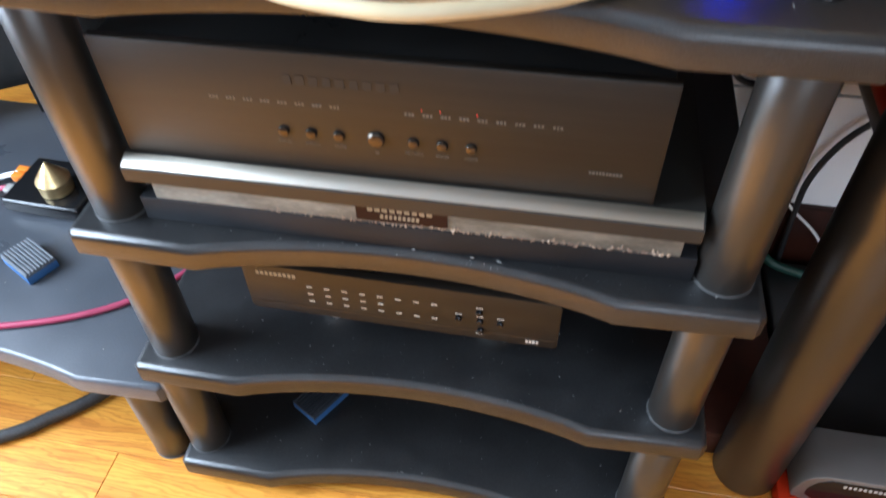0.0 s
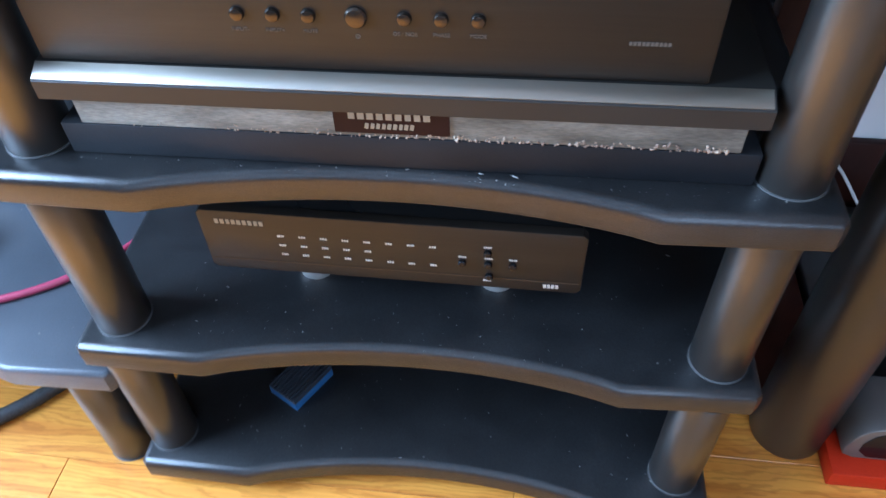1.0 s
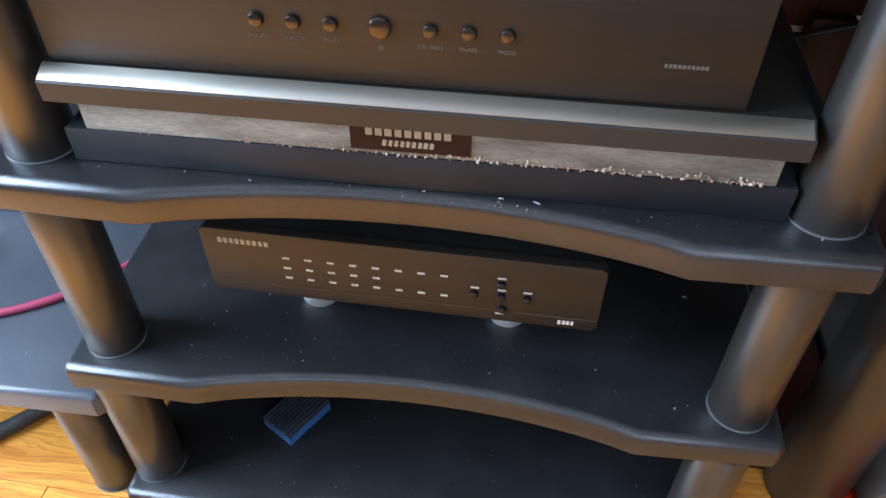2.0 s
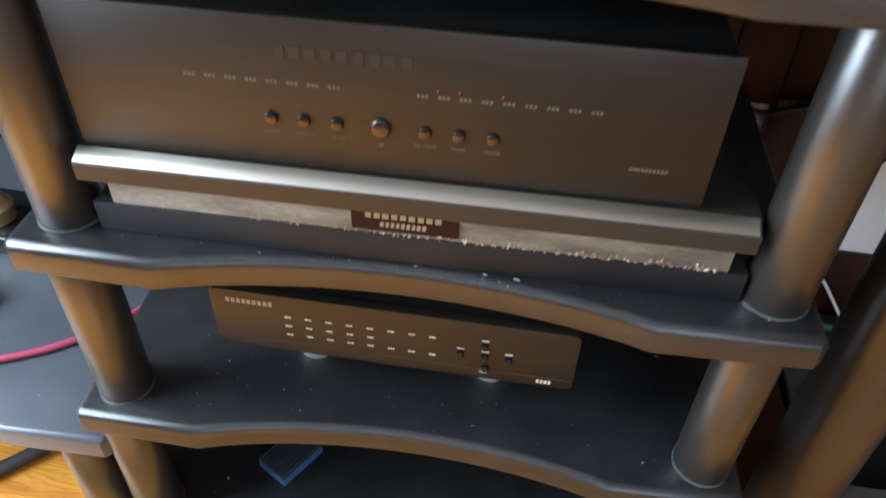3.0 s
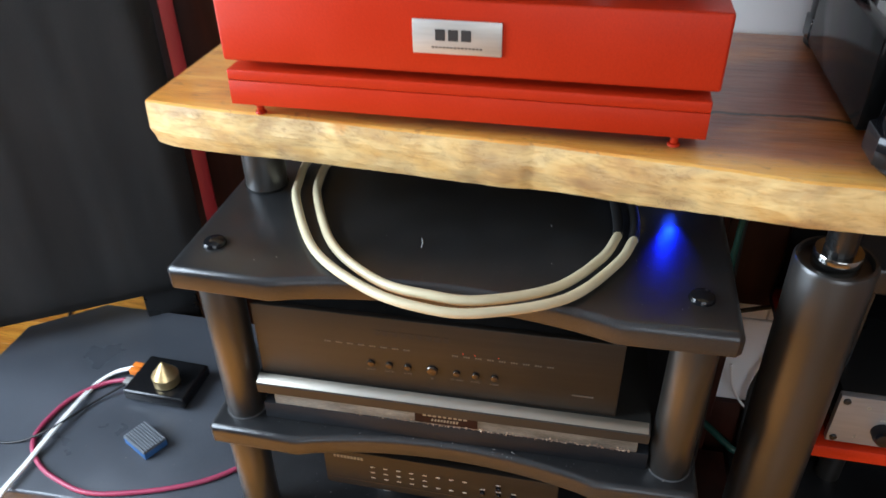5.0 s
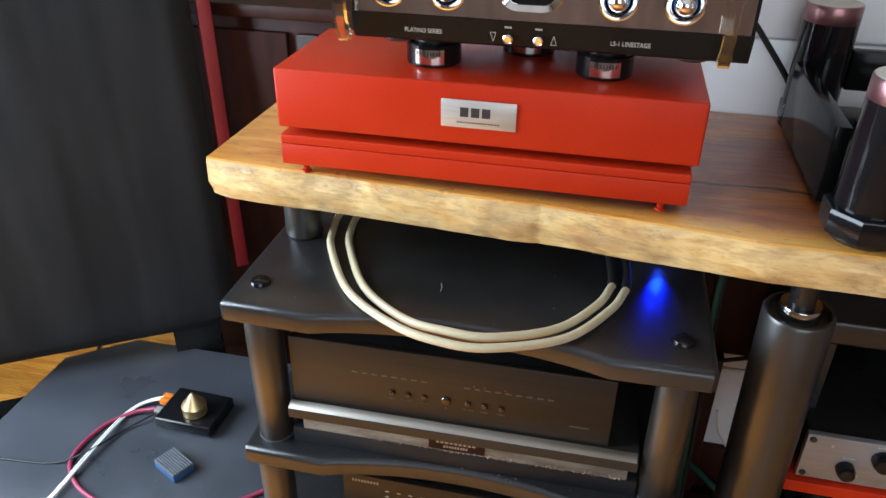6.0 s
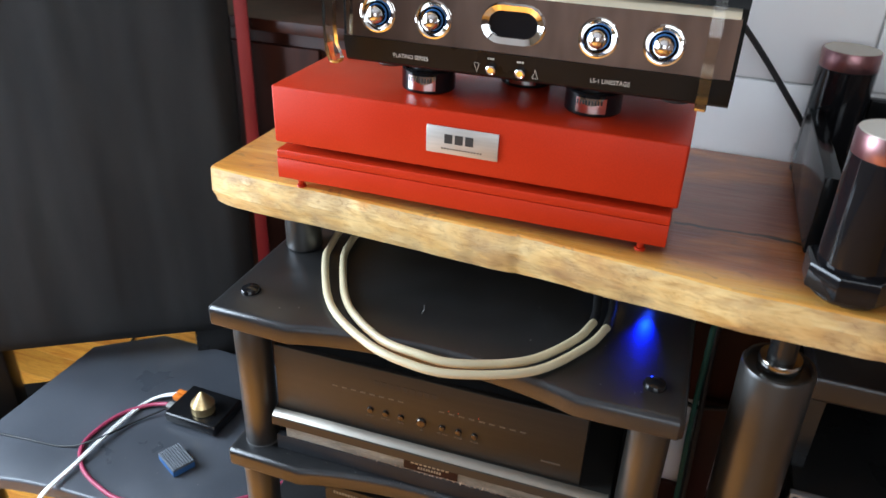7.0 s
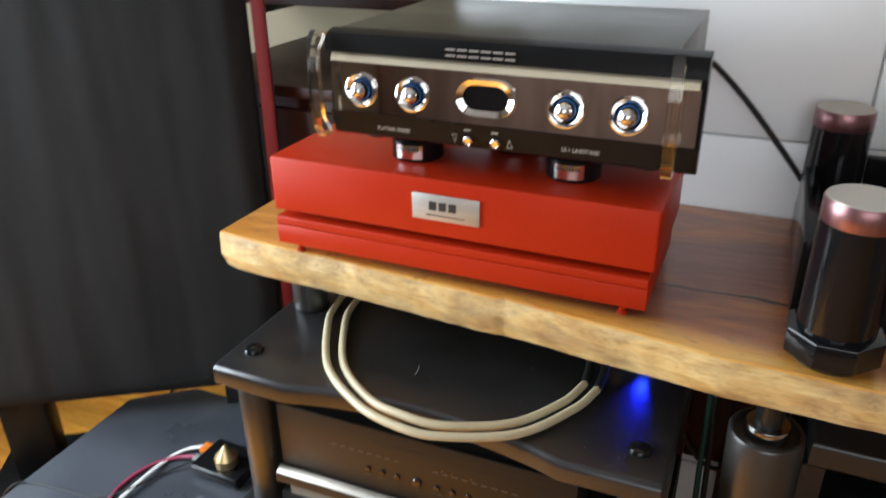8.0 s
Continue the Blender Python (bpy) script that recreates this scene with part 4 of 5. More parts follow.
for x in (-0.110, -0.046, 0.128, 0.192):
    valve = part("valve", bm_move(bm_lathe([(0.0, 0.0145), (0.004, 0.014), (0.0075, 0.012), (0.0095, 0.008), (0.0100, 0.002), (0.0100, -0.002)], 28), pose(x, 0.0575, TZ, 90, 0, 0)), TUBE_GLASS, pre, "small glass valve in a mirrored recess")
    part("getter", bm_move(bm_lathe([(0.0, 0.0125), (0.0035, 0.012), (0.0062, 0.010), (0.0078, 0.006)], 24), pose(x, 0.0575, TZ, 90, 0, 0)), CHROME, valve, "silvered valve tip")
    part("valve_ring", bm_move(bm_lathe([(0.0101, -0.002), (0.0112, -0.002), (0.0112, 0.0012), (0.0101, 0.0012), (0.0101, -0.002)], 32), pose(x, 0.0580, TZ, 90, 0, 0)), VALVE_BLUE, valve, "blue ring")
    part("recess", bm_move(bm_lathe([(0.0125, 0.0), (0.0150, 0.0015), (0.0180, 0.0035), (0.0196, 0.0030), (0.0202, 0.0)], 36), pose(x, 0.0592, TZ, 90, 0, 0)), CHROME, valve, "polished round bezel")
    part("recess_back", bm_move(bm_lathe([(0.0127, 0.0004), (0.0, 0.0004)], 28), pose(x, 0.0590, TZ, 90, 0, 0)), GLOSS_BLACK, valve)


def stadium(rx, rz, straight, n=10):
    pts = []
    for side in (1, -1):
        for k in range(n + 1):
            a = radians(-90 + 180 * k / n)
            pts.append((side * (straight + rx * math.cos(a)), side * rz * math.sin(a)))
    return pts


def oval_ring(cx, cz, y0, y1, o, i):
    bm = bmesh.new()
    n = len(o)
    ob = [bm.verts.new((cx + p[0], y1, cz + p[1])) for p in o]
    of = [bm.verts.new((cx + (p[0] * 0.8 + q[0] * 0.2), y0, cz + (p[1] * 0.8 + q[1] * 0.2))) for p, q in zip(o, i)]
    inf = [bm.verts.new((cx + q[0], y0 + 0.003, cz + q[1])) for q in i]
    inb = [bm.verts.new((cx + q[0], y1, cz + q[1])) for q in i]
    for k in range(n):
        j = (k + 1) % n
        for a, b in ((ob, of), (of, inf), (inf, inb)):
            bm.faces.new((a[k], a[j], b[j], b[k]))
    bmesh.ops.recalc_face_normals(bm, faces=bm.faces)
    return bm


OX, OZ = 0.041, 1.0605
oval = part("display_window", bm_move(bm_prism(stadium(0.013, 0.013, 0.0125), 0, 0.0012), pose(OX, 0.0592, OZ, 90, 0, 0)), GLOSS_BLACK, pre, "dark oval display window")
part("display_bezel", oval_ring(OX, OZ, 0.0535, 0.0600, stadium(0.022, 0.021, 0.0125), stadium(0.0135, 0.0135, 0.0125)), CHROME, oval, "polished oval bezel")
for x in (0.019, 0.051):
    part("button", bm_move(bm_lathe([(0.0056, 0), (0.0056, 0.003), (0.0044, 0.0042), (0.0036, 0.0032), (0, 0.0028)], 24), pose(x, 0.0639, 1.0105, 105.7, 0, 0)), CHROME, face, "chrome push button")
    tagged(part("button_print", bm_join(*bars(3, x - 0.004, x + 0.004, 0.0602, 1.0225, 0.002, rngb)), PRINT_WHITE, face), kind="stuff")


def arrow(x, z, up):
    s = 1 if up else -1
    bms = []
    for a, b in (((-0.003, -0.005), (0.003, -0.005)), ((-0.003, -0.005), (0, 0.005)), ((0.003, -0.005), (0, 0.005))):
        bms.append(bm_tube([(x + p[0], 0.0635 - 0.281 * (s * p[1]), z + s * p[1]) for p in (a, b)], 0.0003, 6, 1, False))
    return bms


tagged(part("arrow_print", bm_join(*arrow(0.003, 1.011, False), *arrow(0.067, 1.011, True)), PRINT_WHITE, face), kind="stuff")
tagged(part("lettering", bm_join(bm_text("PLATINO SERIES", 0.0072, front(-0.073, 0.0631, 1.0125, 15.7), squash=0.8), bm_text("LS-1 LINESTAGE", 0.0072, front(0.145, 0.0631, 1.0125, 15.7), squash=0.8)), PRINT_WHITE, face, "small white lettering"), kind="stuff")
logo = []
for k in range(6):
    cx = 0.002 + 0.0133 * k
    for dz in (-0.0032, 0.0032):
        logo.append(bm_box(cx - 0.0054, cx + 0.0054, 0.0535, 0.0545, 1.1065 + dz - 0.0009, 1.1065 + dz + 0.0009))
tagged(part("maker_mark", bm_join(*logo), SATIN_STEEL, face, "silver maker's mark, plain shapes"), kind="stuff")


def handle(x):
    """Bowed clear bar in front of the panel's end."""
    h = part("handle", bm_move(bm_join(bm_section([(0.062, 1.118), (0.046, 1.122), (0.037, 1.112), (0.033, 1.088), (0.033, 1.040), (0.037, 1.014), (0.045, 1.001), (0.060, 1.004), (0.054, 1.013), (0.047, 1.022), (0.044, 1.042), (0.044, 1.086), (0.047, 1.102), (0.055, 1.109)], -0.0055, 0.0055)), Matrix.Translation((x, 0, 0))), ACRYLIC, pre, "bowed clear acrylic handle", smooth=40)
    part("handle_end", bm_box(x - 0.0053, x + 0.0053, 0.0455, 0.060, 1.0002, 1.0038, 0.001), AMBER, h, "amber lower end")


handle(-0.158)
handle(0.236)
for x in (-0.11, 0.21):
    part("foot", bm_lathe([(0.016, 0.993), (0.018, 0.995), (0.018, 1.0005)], 28, (x, 0.10, 0)), BLACK_RUBBER, pre)

cord = thing("power_cord", "black power cord from the preamplifier down behind the turntable", "cable", (0.24, 0.36, 1.05))
part("cord_sleeve", bm_tube([(0.222, 0.352, 1.062), (0.245, 0.385, 1.045), (0.30, 0.410, 0.985), (0.372, 0.425, 0.896), (0.40, 0.432, 0.855), (0.43, 0.434, 0.8275), (0.52, 0.430, 0.8275)], 0.0042, 10), BLACK_RUBBER, cord)

# ---------------------------------------------------------------- turntable
tt = thing("turntable", "gloss black turntable base with round towers and rose metal caps", "turntable", (0.5, 0.25, ZS))


def tower(x, y, r, z1, wide):
    octo = [(x + wide * r * math.cos(radians(22.5 + 45 * k)), y + wide * r * math.sin(radians(22.5 + 45 * k))) for k in range(8)]
    base = part("tower_base", bm_prism(octo, ZS + 0.0102, ZS + 0.038, 0.002, 0.002, 2), GLOSS_BLACK, tt, "faceted gloss black base block")
    part("tower_foot", bm_lathe([(r * 0.9, ZS + 0.0002), (r * 1.0, ZS + 0.004), (r * 1.0, ZS + 0.0103)], 40, (x, y, 0)), BLACK_METAL, base)
    t = part("tower", bm_lathe([(r, ZS + 0.0375), (r, z1 - 0.024), (r * 0.99, z1 - 0.0235)], 48, (x, y, 0)), GLOSS_BLACK, tt, "gloss black round tower")
    part("tower_cap", bm_lathe([(r * 0.985, z1 - 0.0238), (r * 1.0, z1 - 0.023), (r * 1.0, z1 - 0.002), (r * 0.97, z1)], 48, (x, y, 0)), PINK_METAL, t, "rose anodised metal cap")
    part("cap_disc", bm_lathe([(r * 0.96, z1), (r * 0.95, z1 + 0.0008), (0, z1 + 0.0008)], 48, (x, y, 0)), CAP_TOP, t, "pale brushed cap top")


tower(0.416, 0.066, 0.037, 1.0, 1.29)
tower(0.412, 0.398, 0.036, 1.0, 1.09)
part("side_plate", bm_box(0.375, 0.393, 0.120, 0.372, ZS + 0.0105, 0.925, 0.002), PLATE_BLACK, tt, "gloss black acrylic side plate")
part("lower_plate", bm_box(0.392, 0.72, 0.118, 0.372, ZS + 0.0105, ZS + 0.045, 0.002), PLATE_BLACK, tt, "gloss black acrylic base plate")
part("cross_plate", bm_box(0.449, 0.72, 0.388, 0.406, 0.885, 0.94, 0.002), PLATE_BLACK, tt, "gloss black cross bar")
part("tower_foot", bm_lathe([(0.035, ZS + 0.0002), (0.035, ZS + 0.0106)], 32, (0.66, 0.2, 0)), BLACK_METAL, tt)


# ---------------------------------------------------------------- speaker panel
def cloth_panel():
    """A tall cloth-covered panel with rounded corners, slack vertical folds and a slight bow."""
    bm = bmesh.new()
    w, h, z0, cr = 0.69, 1.50, 0.245, 0.06
    nx, nz = 60, 60
    grid = []
    for i in range(nx + 1):
        col = []
        for j in range(nz + 1):
            u, v = i / nx * w, j / nz * h
            # pull the grid in at the rounded corners
            eu = 0.0
            d = min(v, h - v)
            if d < cr:
                eu = cr - math.sqrt(max(0.0, cr * cr - (cr - d) ** 2))
            uu = eu + (w - 2 * eu) * i / nx
            fold = 0.0045 * noise.noise(Vector((uu * 11, v * 1.3, 0.0))) + 0.0016 * noise.noise(Vector((uu * 34, v * 2.0, 4.0)))
            edge = min(1.0, min(uu, w - uu, v + 0.01) / 0.05)
            col.append((uu, -0.018 * (edge * (2 - edge)) + fold * edge, z0 + v))
        grid.append(col)
    front_v = [[bm.verts.new(c) for c in col] for col in grid]
    back_v = [[bm.verts.new((c[0], 0.055, c[2])) for c in col] for col in grid]
    for i in range(nx):
        for j in range(nz):
            bm.faces.new((front_v[i][j], front_v[i + 1][j], front_v[i + 1][j + 1], front_v[i][j + 1]))
    ring = [(i, 0) for i in range(nx)] + [(nx, j) for j in range(nz)] + [(i, nz) for i in range(nx, 0, -1)] + [(0, j) for j in range(nz, 0, -1)]
    for a, b in zip(ring, ring[1:] + ring[:1]):
        bm.faces.new((front_v[a[0]][a[1]], back_v[a[0]][a[1]], back_v[b[0]][b[1]], front_v[b[0]][b[1]]))
    for i in range(nx):
        for j in range(nz):
            bm.faces.new((back_v[i][j], back_v[i][j + 1], back_v[i + 1][j + 1], back_v[i + 1][j]))
    bmesh.ops.recalc_face_normals(bm, faces=bm.faces)
    return bm


SPR = Vector((-0.600, 0.486, 0))                       # right end of the panel in plan
SPD = Vector((-0.842, -0.539, 0)).normalized()         # towards its left end
SPM = Matrix.Translation(SPR + SPD * 0.69) @ Matrix.Rotation(math.atan2(-SPD.y, -SPD.x), 4, "Z")
LEANT = SPM @ Matrix.Translation((0, 0, 0.25)) @ Matrix.Rotation(radians(-5), 4, "X") @ Matrix.Translation((0, 0, -0.25))   # leans back
speaker = thing("panel_speaker", "tall panel speaker under slack black cloth with a crimson edge", "speaker", (-0.9, 0.35, 0))
part("cloth_cover", bm_move(cloth_panel(), LEANT), CLOTH, speaker, "slack black cloth with soft vertical folds", smooth=80)
part("edge_strip", bm_move(bm_box(0.702, 0.727, 0.0, 0.05, 0.37, 1.70, 0.002), LEANT), RED_DARK, speaker, "crimson edge strip")
stand = part("stand", bm_move(bm_box(0.06, 0.16, 0.0, 0.06, 0.03, 0.30, 0.004), SPM), SATIN_BLACK, speaker, "dark metal stand leg")
part("stand_foot", bm_move(bm_box(0.0, 0.30, -0.12, 0.16, 0.0, 0.031, 0.004), SPM), SATIN_BLACK, stand)
part("stand", bm_move(bm_box(0.55, 0.65, 0.0, 0.05, 0.0, 0.30, 0.004), SPM), BLACK_METAL, speaker)

backing = thing("wooden_back_board", "dark red-brown wooden board behind the racks", "board", (0.2, 0.42, 0))
part("board", bm_box(-0.30, 0.282, 0.414, 0.428, 0.0003, 0.7685, 0.002), MAHOGANY, backing)
part("upper_board", bm_box(0.2825, 0.3448, 0.414, 0.428, 0.372, 0.7685, 0.002), MAHOGANY, backing)
part("leg", bm_box(0.342, 0.388, 0.4005, 0.4285, 0.0003, 0.3878, 0.002), MAHOGANY, backing)
part("apron", bm_box(0.345, 1.25, 0.414, 0.428, 0.388, 0.66, 0.002), MAHOGANY, backing)
for x in (0.70, 1.2):
    part("leg", bm_box(x, x + 0.04, 0.414, 0.428, 0.0003, 0.3878, 0.002), MAHOGANY, backing)

# added block, stands in for the shaded floor between rack and stout column
plinth = thing("wooden_plinth", "added low dark block standing for the shaded floor behind the rack", "plinth", (0.36, 0.25, 0))
part("plinth_body", bm_box(0.296, 0.424, 0.100, 0.396, 0.0003, 0.046, 0.003), MAHOGANY, plinth)
part("plinth_top", bm_box(0.294, 0.426, 0.098, 0.398, 0.0462, 0.054, 0.002), MAHOGANY, plinth)

# mahogany cupboard in the recess, and a wooden chest beyond the speaker
cab = thing("mahogany_cupboard", "dark red-brown mahogany cupboard behind the rack", "cupboard", (-0.45, 0.9, 0))
part("body", bm_box(-0.86, -0.08, 0.62, 1.10, 0.0, 0.872, 0.003), MAHOGANY, cab)
part("top_board", bm_box(-0.88, -0.06, 0.60, 1.12, 0.8725, 0.897, 0.004), MAHOGANY, cab)
for x0, x1 in ((-0.84, -0.48), (-0.46, -0.10)):
    part("door", bm_box(x0, x1, 0.605, 0.6195, 0.06, 0.846, 0.003), MAHOGANY, cab)

wall_shelf = thing("wall_shelf", "dark wooden shelf board on the tan recess wall", "shelf", (-0.5, 1.05, 1.0))
part("board", bm_box(-1.0, -0.06, 0.93, 1.149, 1.005, 1.030, 0.003), MAHOGANY, wall_shelf)
for x in (-0.92, -0.14):
    part("bracket", bm_box(x - 0.012, x + 0.012, 0.95, 1.149, 0.975, 1.0046, 0.002), BLACK_METAL, wall_shelf)

# ---------------------------------------------------------------- things on the low rack
blk = thing("metal_block", "small black anodised metal block with rounded edges", "block", (-0.575, 0.235, LTOP))
BM = Matrix.Translation((-0.576, 0.2345, 0)) @ Matrix.Rotation(radians(-2), 4, "Z")
part("block_body", bm_move(bm_box(-0.060, 0.060, -0.047, 0.047, LTOP + 0.0045, LTOP + 0.028, 0.006, 4), BM), material("black_anodised_block", (0.010, 0.010, 0.011), 0.18, metal=0.4), blk)
for sx in (-0.045, 0.045):
    part("block_foot", bm_move(bm_box(sx - 0.01, sx + 0.01, -0.04, 0.04, LTOP + 0.0003, LTOP + 0.0046), BM), BLACK_RUBBER, blk)
for dy in (0.012, 0.026):
    part("terminal", bm_move(bm_box(-0.083, -0.0605, dy - 0.005, dy + 0.005, LTOP + 0.008, LTOP + 0.020, 0.001), BM), ORANGE_PLASTIC, blk, "orange cable terminal")
part("grey_terminal", bm_move(bm_box(-0.078, -0.0605, -0.020, -0.006, LTOP + 0.008, LTOP + 0.018, 0.001), BM), SATIN_STEEL, blk)
cz = LTOP + 0.028
solo("brass_cone", bm_lathe([(0.0210, cz + 0.0003), (0.0225, cz + 0.0018), (0.0225, cz + 0.0190), (0.0232, cz + 0.0200), (0.0222, cz + 0.0220), (0.002, cz + 0.0480), (0, cz + 0.0486)], 48, (-0.566, 0.222, 0)), BRASS, "turned brass spike cone on the black block", "brass cone")


def ribbed_pad(name, x, y, z, turn, label, rib):
    pad = thing(name, label, "rubber pad", (x, y, z), "ribbed pads")
    m = Matrix.Translation((x, y, z)) @ Matrix.Rotation(radians(turn), 4, "Z")
    part("foam", bm_move(bm_box(-0.030, 0.030, -0.021, 0.021, 0.0003, 0.0125, 0.001), m), BLUE_FOAM, pad, "blue foam layer")
    t = part("ribbed_top", bm_move(bm_box(-0.030, 0.030, -0.021, 0.021, 0.0125, 0.0155, 0.0004), m), rib, pad, "grey ribbed rubber top")
    for k in range(9):
        yy = -0.021 + 0.042 * (k + 0.5) / 9
        part("rib", bm_move(bm_box(-0.030, 0.030, yy - 0.0015, yy + 0.0015, 0.0155, 0.0185, 0.0005, 1), m), rib, t)


ribbed_pad("ribbed_pad", -0.548, 0.108, LTOP, -27, "small blue foam pad with ribbed grey rubber top", RIB_GREY)
ribbed_pad("ribbed_pad", -0.160, 0.060, TOPS[0], 60, "small blue foam pad with ribbed dark top on the bottom shelf", RIB_BLACK)

zc = LTOP + 0.0042
mag = thing("magenta_cable", "magenta sleeved cable in a loose loop on the low shelf", "cable", (-0.6, 0.05, LTOP))
part("sleeve", bm_tube([(-0.655, 0.226, zc + 0.010), (-0.695, 0.214, zc + 0.003), (-0.735, 0.166, zc), (-0.741, 0.085, zc), (-0.700, 0.035, zc), (-0.640, 0.008, zc), (-0.577, -0.002, zc), (-0.49, 0.020, zc), (-0.42, 0.052, zc), (-0.375, 0.088, zc), (-0.345, 0.125, zc), (-0.315, 0.19, zc), (-0.31, 0.26, zc)], 0.0040, 12), MAGENTA, mag)
wh = thing("white_cable", "pair of white cables leading off the low shelf", "cable", (-0.7, 0.05, LTOP))
for d in (0.0, 0.0050):
    part("lead", bm_tube([(-0.655, 0.262 - d, zc + 0.010), (-0.690, 0.246 - d, zc + 0.004), (-0.712 + d, 0.212, zc), (-0.714 + d, 0.14, zc + 0.006), (-0.716 + d, 0.03, zc + 0.004), (-0.718 + d, -0.050, zc - 0.001), (-0.720 + d, -0.10, zc - 0.05), (-0.725 + d, -0.16, 0.02), (-0.75 + d, -0.30, 0.006)], 0.0024, 10), WHITE_PLASTIC, wh)
th = thing("thin_black_wire", "thin black wire lying over the low shelf", "cable", (-0.8, 0.1, LTOP))
part("wire", bm_tube([(-0.650, 0.218, zc + 0.008), (-0.690, 0.168, zc), (-0.718, 0.097, zc + 0.008), (-0.769, 0.066, zc - 0.002), (-0.86, 0.054, zc - 0.002), (-0.928, 0.043, zc - 0.002), (-0.96, 0.02, zc - 0.012), (-1.02, -0.01, 0.08), (-1.12, 0.02, 0.006), (-1.3, 0.05, 0.004)], 0.0020, 8), BLACK_RUBBER, th)
fc = thing("floor_cable", "thick black braided cable on the wooden floor", "cable", (-0.53, 0, 0))
part("braid", bm_tube([(-1.0, -0.22, 0.0095), (-0.75, -0.13, 0.0095), (-0.585, -0.053, 0.0095), (-0.529, -0.011, 0.0095), (-0.48, 0.035, 0.0095), (-0.43, 0.11, 0.0095), (-0.40, 0.25, 0.0095)], 0.0092, 12), BRAID, fc)

# ---------------------------------------------------------------- right side: amplifiers, wires
amp = thing("red_amplifier", "black amplifier on a red base with a steel control panel", "amplifier", (0.6, 0.2, 0.455))
part("case", bm_box(0.424, 0.86, 0.070, 0.36, 0.4755, 0.550, 0.003), BLACK_METAL, amp)
part("case_base", bm_box(0.408, 0.87, 0.054, 0.365, 0.4556, 0.4752, 0.003), RED_PAINT, amp)
ap = part("control_panel", bm_box(0.420, 0.84, 0.0605, 0.0698, 0.480, 0.553, 0.001), PANEL_GREY, amp, "brushed steel control panel")
for x, z in ((0.427, 0.5455), (0.427, 0.4875)):
    part("screw", bm_move(bm_lathe([(0.0042, 0), (0.0042, 0.0018), (0.003, 0.0028), (0, 0.003)], 18), front(x, 0.0605, z)), BLACK_METAL, ap)
for x, z, r in ((0.474, 0.506, 0.0115), (0.512, 0.530, 0.013), (0.56, 0.506, 0.0115), (0.61, 0.530, 0.013)):
    part("knob", bm_move(bm_lathe([(r, 0), (r, 0.010), (r * 0.8, 0.016), (0, 0.017)], 28), front(x, 0.0605, z)), GLOSS_BLACK, ap, "glossy black knob")
tagged(part("panel_print", bm_join(*bars(5, 0.468, 0.482, 0.0602, 0.5225, 0.0022, rngb), *bars(5, 0.502, 0.520, 0.0602, 0.548, 0.0022, rngb)), PRINT_WHITE, ap), kind="stuff")
for x, z in ((0.452, 0.539), (0.449, 0.492), (0.49, 0.494)):
    part("panel_mark", bm_move(bm_lathe([(0.0014, 0), (0.0022, 0), (0.0022, 0.0004), (0.0014, 0.0004), (0.0014, 0)], 14), front(x, 0.0604, z)), PRINT_WHITE, ap)

amp.location += Vector((0.012, 0.004, -0.016))

low = thing("floor_amplifier", "low amplifier with red base and grey front on the floor", "amplifier", (0.6, 0.15, 0))
part("base_tray", bm_box(0.424, 0.85, 0.0226, 0.115, 0.0005, 0.026, 0.002), RED_PAINT, low, "bright red base")
rim = [(0.448, 0.0262), (0.84, 0.0262), (0.84, 0.086), (0.462, 0.086), (0.449, 0.080), (0.440, 0.068), (0.434, 0.044), (0.436, 0.032)]
upright = Matrix(((1, 0, 0, 0), (0, 0, -1, 0), (0, 1, 0, 0), (0, 0, 0, 1)))
gf = part("front_frame", bm_move(bm_prism(rim, -0.110, -0.044, 0.0015), upright), material("grey_cast_metal", (0.16, 0.15, 0.14), 0.45, metal=0.5), low, "grey metal rim with a cut corner")
inset = [(0.460, 0.031), (0.835, 0.031), (0.835, 0.080), (0.468, 0.080), (0.456, 0.072), (0.449, 0.056), (0.449, 0.042)]
face_plate = part("face_plate", bm_move(bm_prism(inset, -0.0445, -0.0430, 0.0008), upright), GLOSS_BLACK, gf, "dark glossy face plate")
tagged(part("face_print", bm_join(*bars(14, 0.482, 0.560, 0.0427, 0.0725, 0.0050, rngb, 0.35)), PRINT_WHITE, low, "white lettering, plain bars"), kind="stuff")

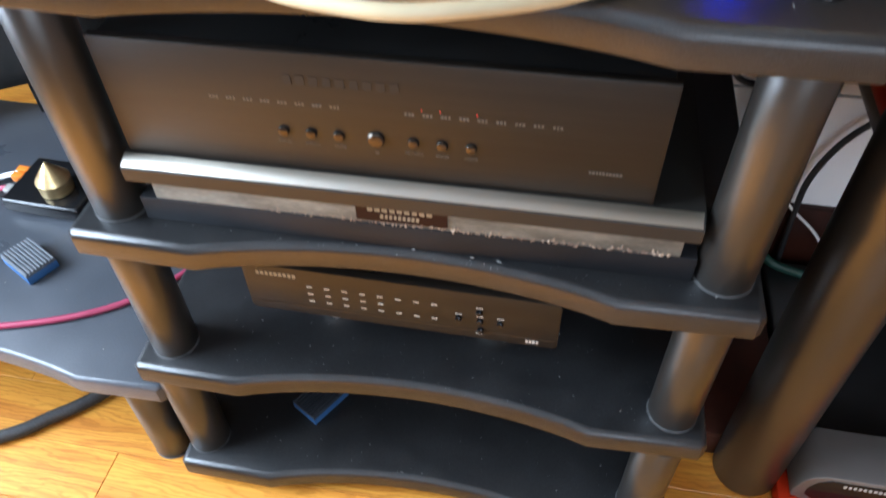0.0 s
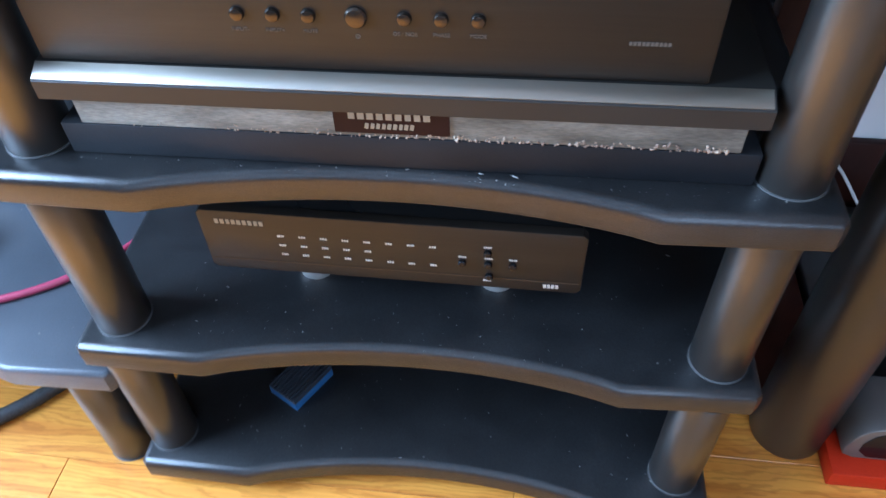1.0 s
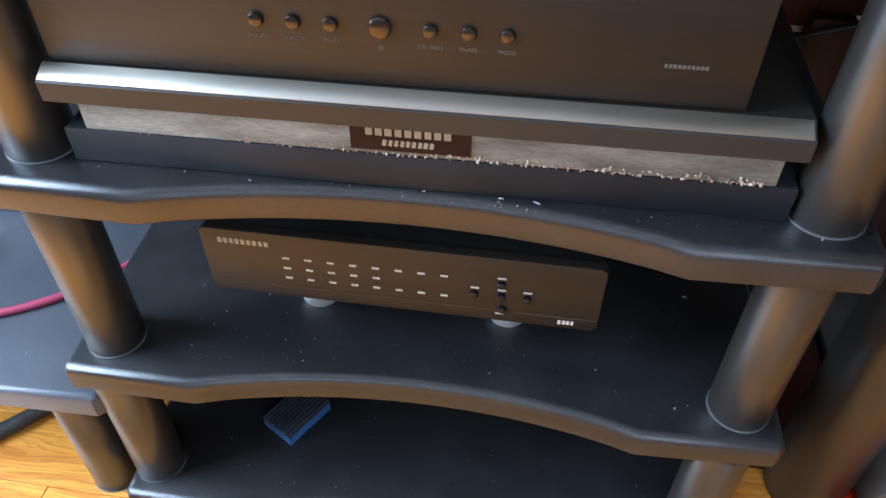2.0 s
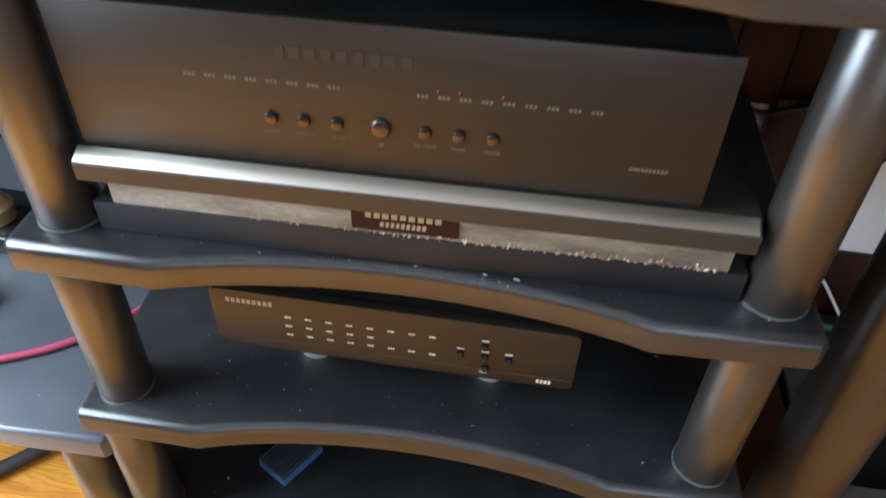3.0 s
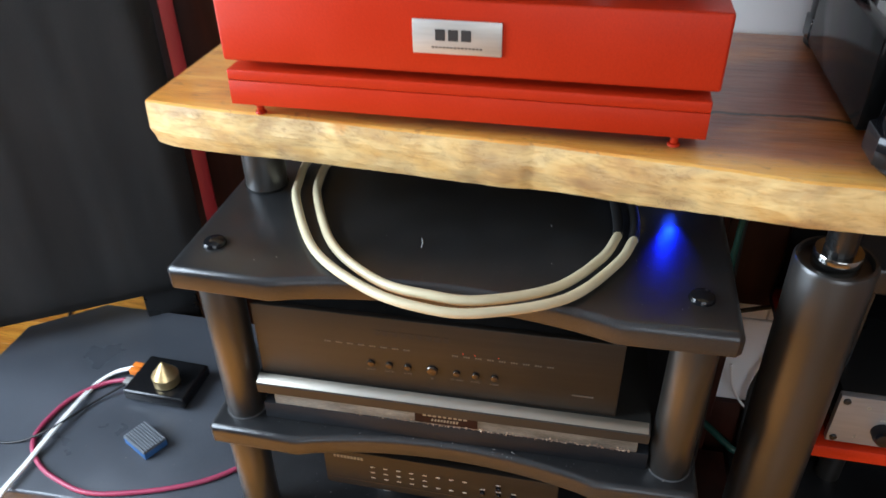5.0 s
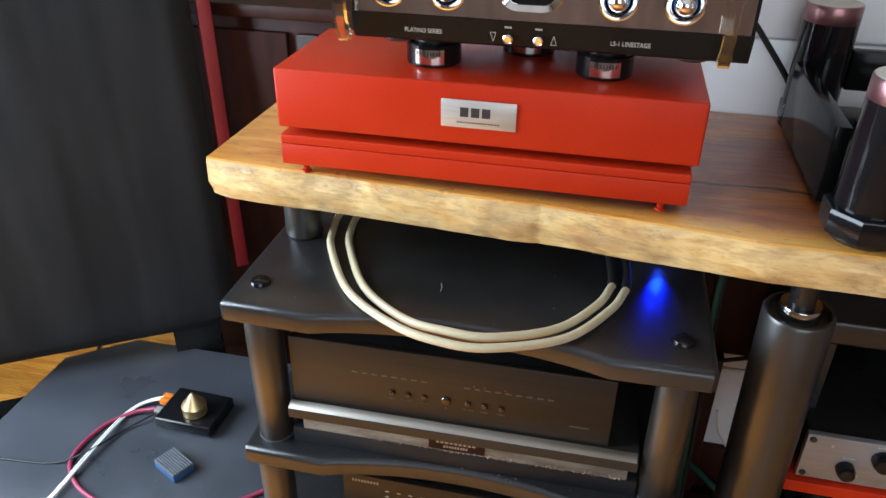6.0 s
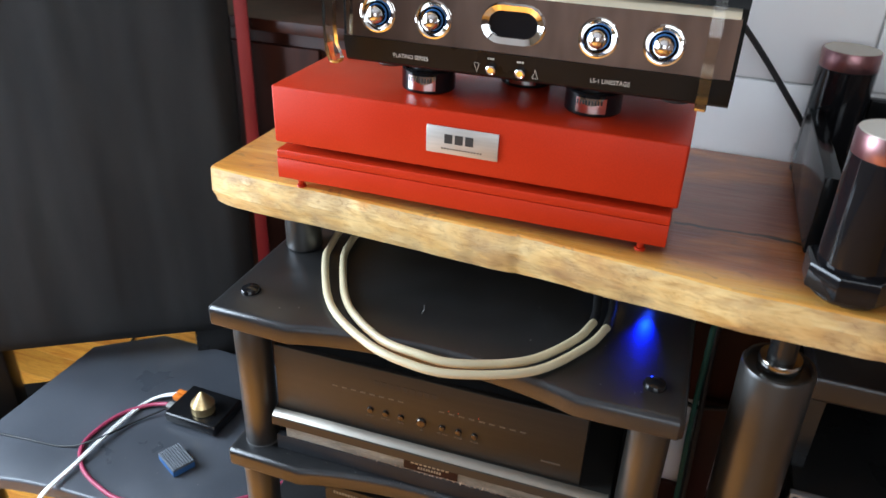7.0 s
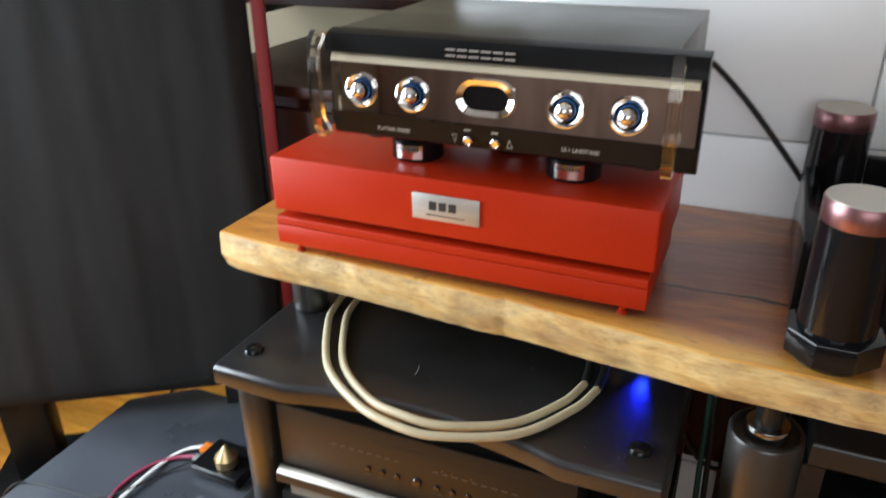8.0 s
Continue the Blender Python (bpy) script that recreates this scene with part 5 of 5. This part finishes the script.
for nm, lab, mat, r, pts in (
        ("black_cable", "black cable hanging in a curve against the white wall", BLACK_RUBBER, 0.0045, [(0.60, 0.41, 0.432), (0.53, 0.42, 0.355), (0.475, 0.422, 0.29), (0.450, 0.422, 0.22), (0.448, 0.420, 0.15), (0.455, 0.41, 0.006)]),
        ("white_wire", "thin white wire behind the rack", WHITE_PLASTIC, 0.0022, [(0.40, 0.41, 0.26), (0.415, 0.42, 0.20), (0.44, 0.42, 0.16), (0.485, 0.415, 0.12), (0.52, 0.40, 0.075), (0.53, 0.39, 0.063)]),
        ("green_cable", "short dark green cable behind the rack", GREEN_PLASTIC, 0.0065, [(0.36, 0.385, 0.15), (0.40, 0.395, 0.105), (0.425, 0.395, 0.080), (0.45, 0.39, 0.0670), (0.52, 0.37, 0.0668)]),
        ("green_cable", "dark green cable hanging beside the stout column", GREEN_PLASTIC, 0.0040, [(0.312, 0.20, 0.768), (0.312, 0.20, 0.66), (0.314, 0.205, 0.5), (0.322, 0.21, 0.3), (0.33, 0.22, 0.058)]),
        ("black_cable", "black cable hanging beside the stout column", BLACK_RUBBER, 0.0040, [(0.330, 0.215, 0.768), (0.318, 0.212, 0.69), (0.324, 0.215, 0.5), (0.331, 0.22, 0.3), (0.338, 0.23, 0.058)]),
        ("black_cable", "black cable slung across the white wall", BLACK_RUBBER, 0.0040, [(0.27, 0.405, 0.43), (0.30, 0.408, 0.385), (0.325, 0.408, 0.365), (0.36, 0.394, 0.38), (0.45, 0.394, 0.41)])):
    c = thing(nm, lab, "cable", pts[-1], "cables behind the rack")
    part("sleeve", bm_tube(pts, r, 10), mat, c)

for pts in ([(-1.45, -0.10, 0.004), (-1.30, 0.02, 0.004), (-1.16, 0.10, 0.004), (-1.05, 0.22, 0.004), (-1.02, 0.40, 0.004), (-1.08, 0.60, 0.004)],
            [(-1.40, 0.12, 0.004), (-1.26, 0.10, 0.004), (-1.10, 0.06, 0.004), (-1.02, 0.16, 0.004), (-0.99, 0.34, 0.004), (-0.92, 0.55, 0.004)],
            [(-1.42, -0.02, 0.004), (-1.25, -0.06, 0.004), (-1.08, -0.02, 0.004), (-0.98, 0.08, 0.004), (-0.97, 0.28, 0.004), (-1.0, 0.5, 0.004)]):
    c = thing("floor_wire", "thin black wire trailing over the wooden floor", "cable", pts[2], "wires on the floor")
    part("sleeve", bm_tube(pts, 0.0035, 8), BLACK_RUBBER, c)

# ---------------------------------------------------------------- lint and dust on the shelves
def lint(shelf_z, seed, count, x0, x1, y0, y1):
    rng = random.Random(seed)
    out = bmesh.new()
    for k in range(count):
        x, y = x0 + (x1 - x0) * rng.random(), y0 + (y1 - y0) * rng.random() ** 1.6
        r = 0.00025 + 0.0006 * rng.random() ** 4
        a = rng.random() * 6.28
        m = Matrix.Translation((x, y, shelf_z + r * 0.6)) @ Matrix.Rotation(a, 4, "Z") @ Matrix.Diagonal((r * (1 + 3 * rng.random() ** 3), r, r * 0.6, 1))
        bmesh.ops.create_icosphere(out, subdivisions=1, radius=1.0, matrix=m)
    return out


for z, s, n, y0, y1 in ((TOPS[3], 1, 60, -0.01, 0.16), (TOPS[2], 2, 110, -0.014, 0.01), (TOPS[1], 3, 190, -0.012, 0.16), (TOPS[0], 4, 110, -0.02, 0.16)):
    solo("dust", lint(z, s, n, -0.24, 0.25, y0, y1), DUST, "scattered pale dust and lint on the shelf", "dust", kind="stuff")
solo("dust", lint(LTOP, 9, 60, -0.88, -0.36, 0.0, 0.36), DUST, "scattered pale dust and lint on the shelf", "dust", kind="stuff")
solo("lint_thread", bm_tube([(-0.0505, 0.064, TOPS[3] + 0.001), (-0.0475, 0.056, TOPS[3] + 0.0008), (-0.047, 0.046, TOPS[3] + 0.0007)], 0.0006, 6, 4), DUST, "pale curled thread on the top shelf", "lint")

# ---------------------------------------------------------------- pieces of floor and wall
floor_ob, wall_ob = bpy.data.objects["floor"], bpy.data.objects["wall_north"]
BW, BL = 0.0826, 1.3
plank_meshes = {}


def plank_mesh(length):
    """One mesh for each length of board."""
    key = round(length, 3)
    if key not in plank_meshes:
        plank_meshes[key] = mesh_of("plank", bm_box(-key / 2 + 0.0003, key / 2 - 0.0003, -BW / 2 + 0.0002, BW / 2 - 0.0002, -0.0118, 0.0, 0.0006, 1), PINE, 0)
    return plank_meshes[key]


rngp = random.Random(21)
row = 0
y = -0.0385 - 31 * BW
while y < 1.2:
    x = -1.95 - BL + ((row * 0.47) % 1.0) * BL
    if row == 30:
        x = -0.418 - 2 * BL
    while x < 1.95:
        lo, hi = max(x, -1.66), min(x + BL, 1.98)
        if hi - lo > 0.02:
            p = new("plank", plank_mesh(hi - lo))
            p.parent = floor_ob
            p.location = ((lo + hi) / 2, y + BW / 2, 0)
        x += BL
    y += BW
    row += 1
JX, JZ, LX, LZ = 0.446, 0.935, 0.60, 0.30
block_mesh = mesh_of("block", bm_box(-LX / 2 + 0.0015, LX / 2 - 0.0015, -0.008, 0.0, -LZ / 2 + 0.0015, LZ / 2 - 0.0015, 0.0025, 2), WHITE_WALL, 40)
for r in range(-3, 5):
    z0 = JZ + r * LZ
    if z0 + LZ > 2.5:
        continue
    for c in range(-1, 3):
        x0 = JX + c * LX - LX * (0.5 if r % 2 else 0) + LX * 0.0
        if x0 < -0.4 or x0 + LX > 1.96:
            continue
        b = new("block", block_mesh)
        b.parent = wall_ob
        b.location = (x0 + LX / 2, 0.452, z0 + LZ / 2)
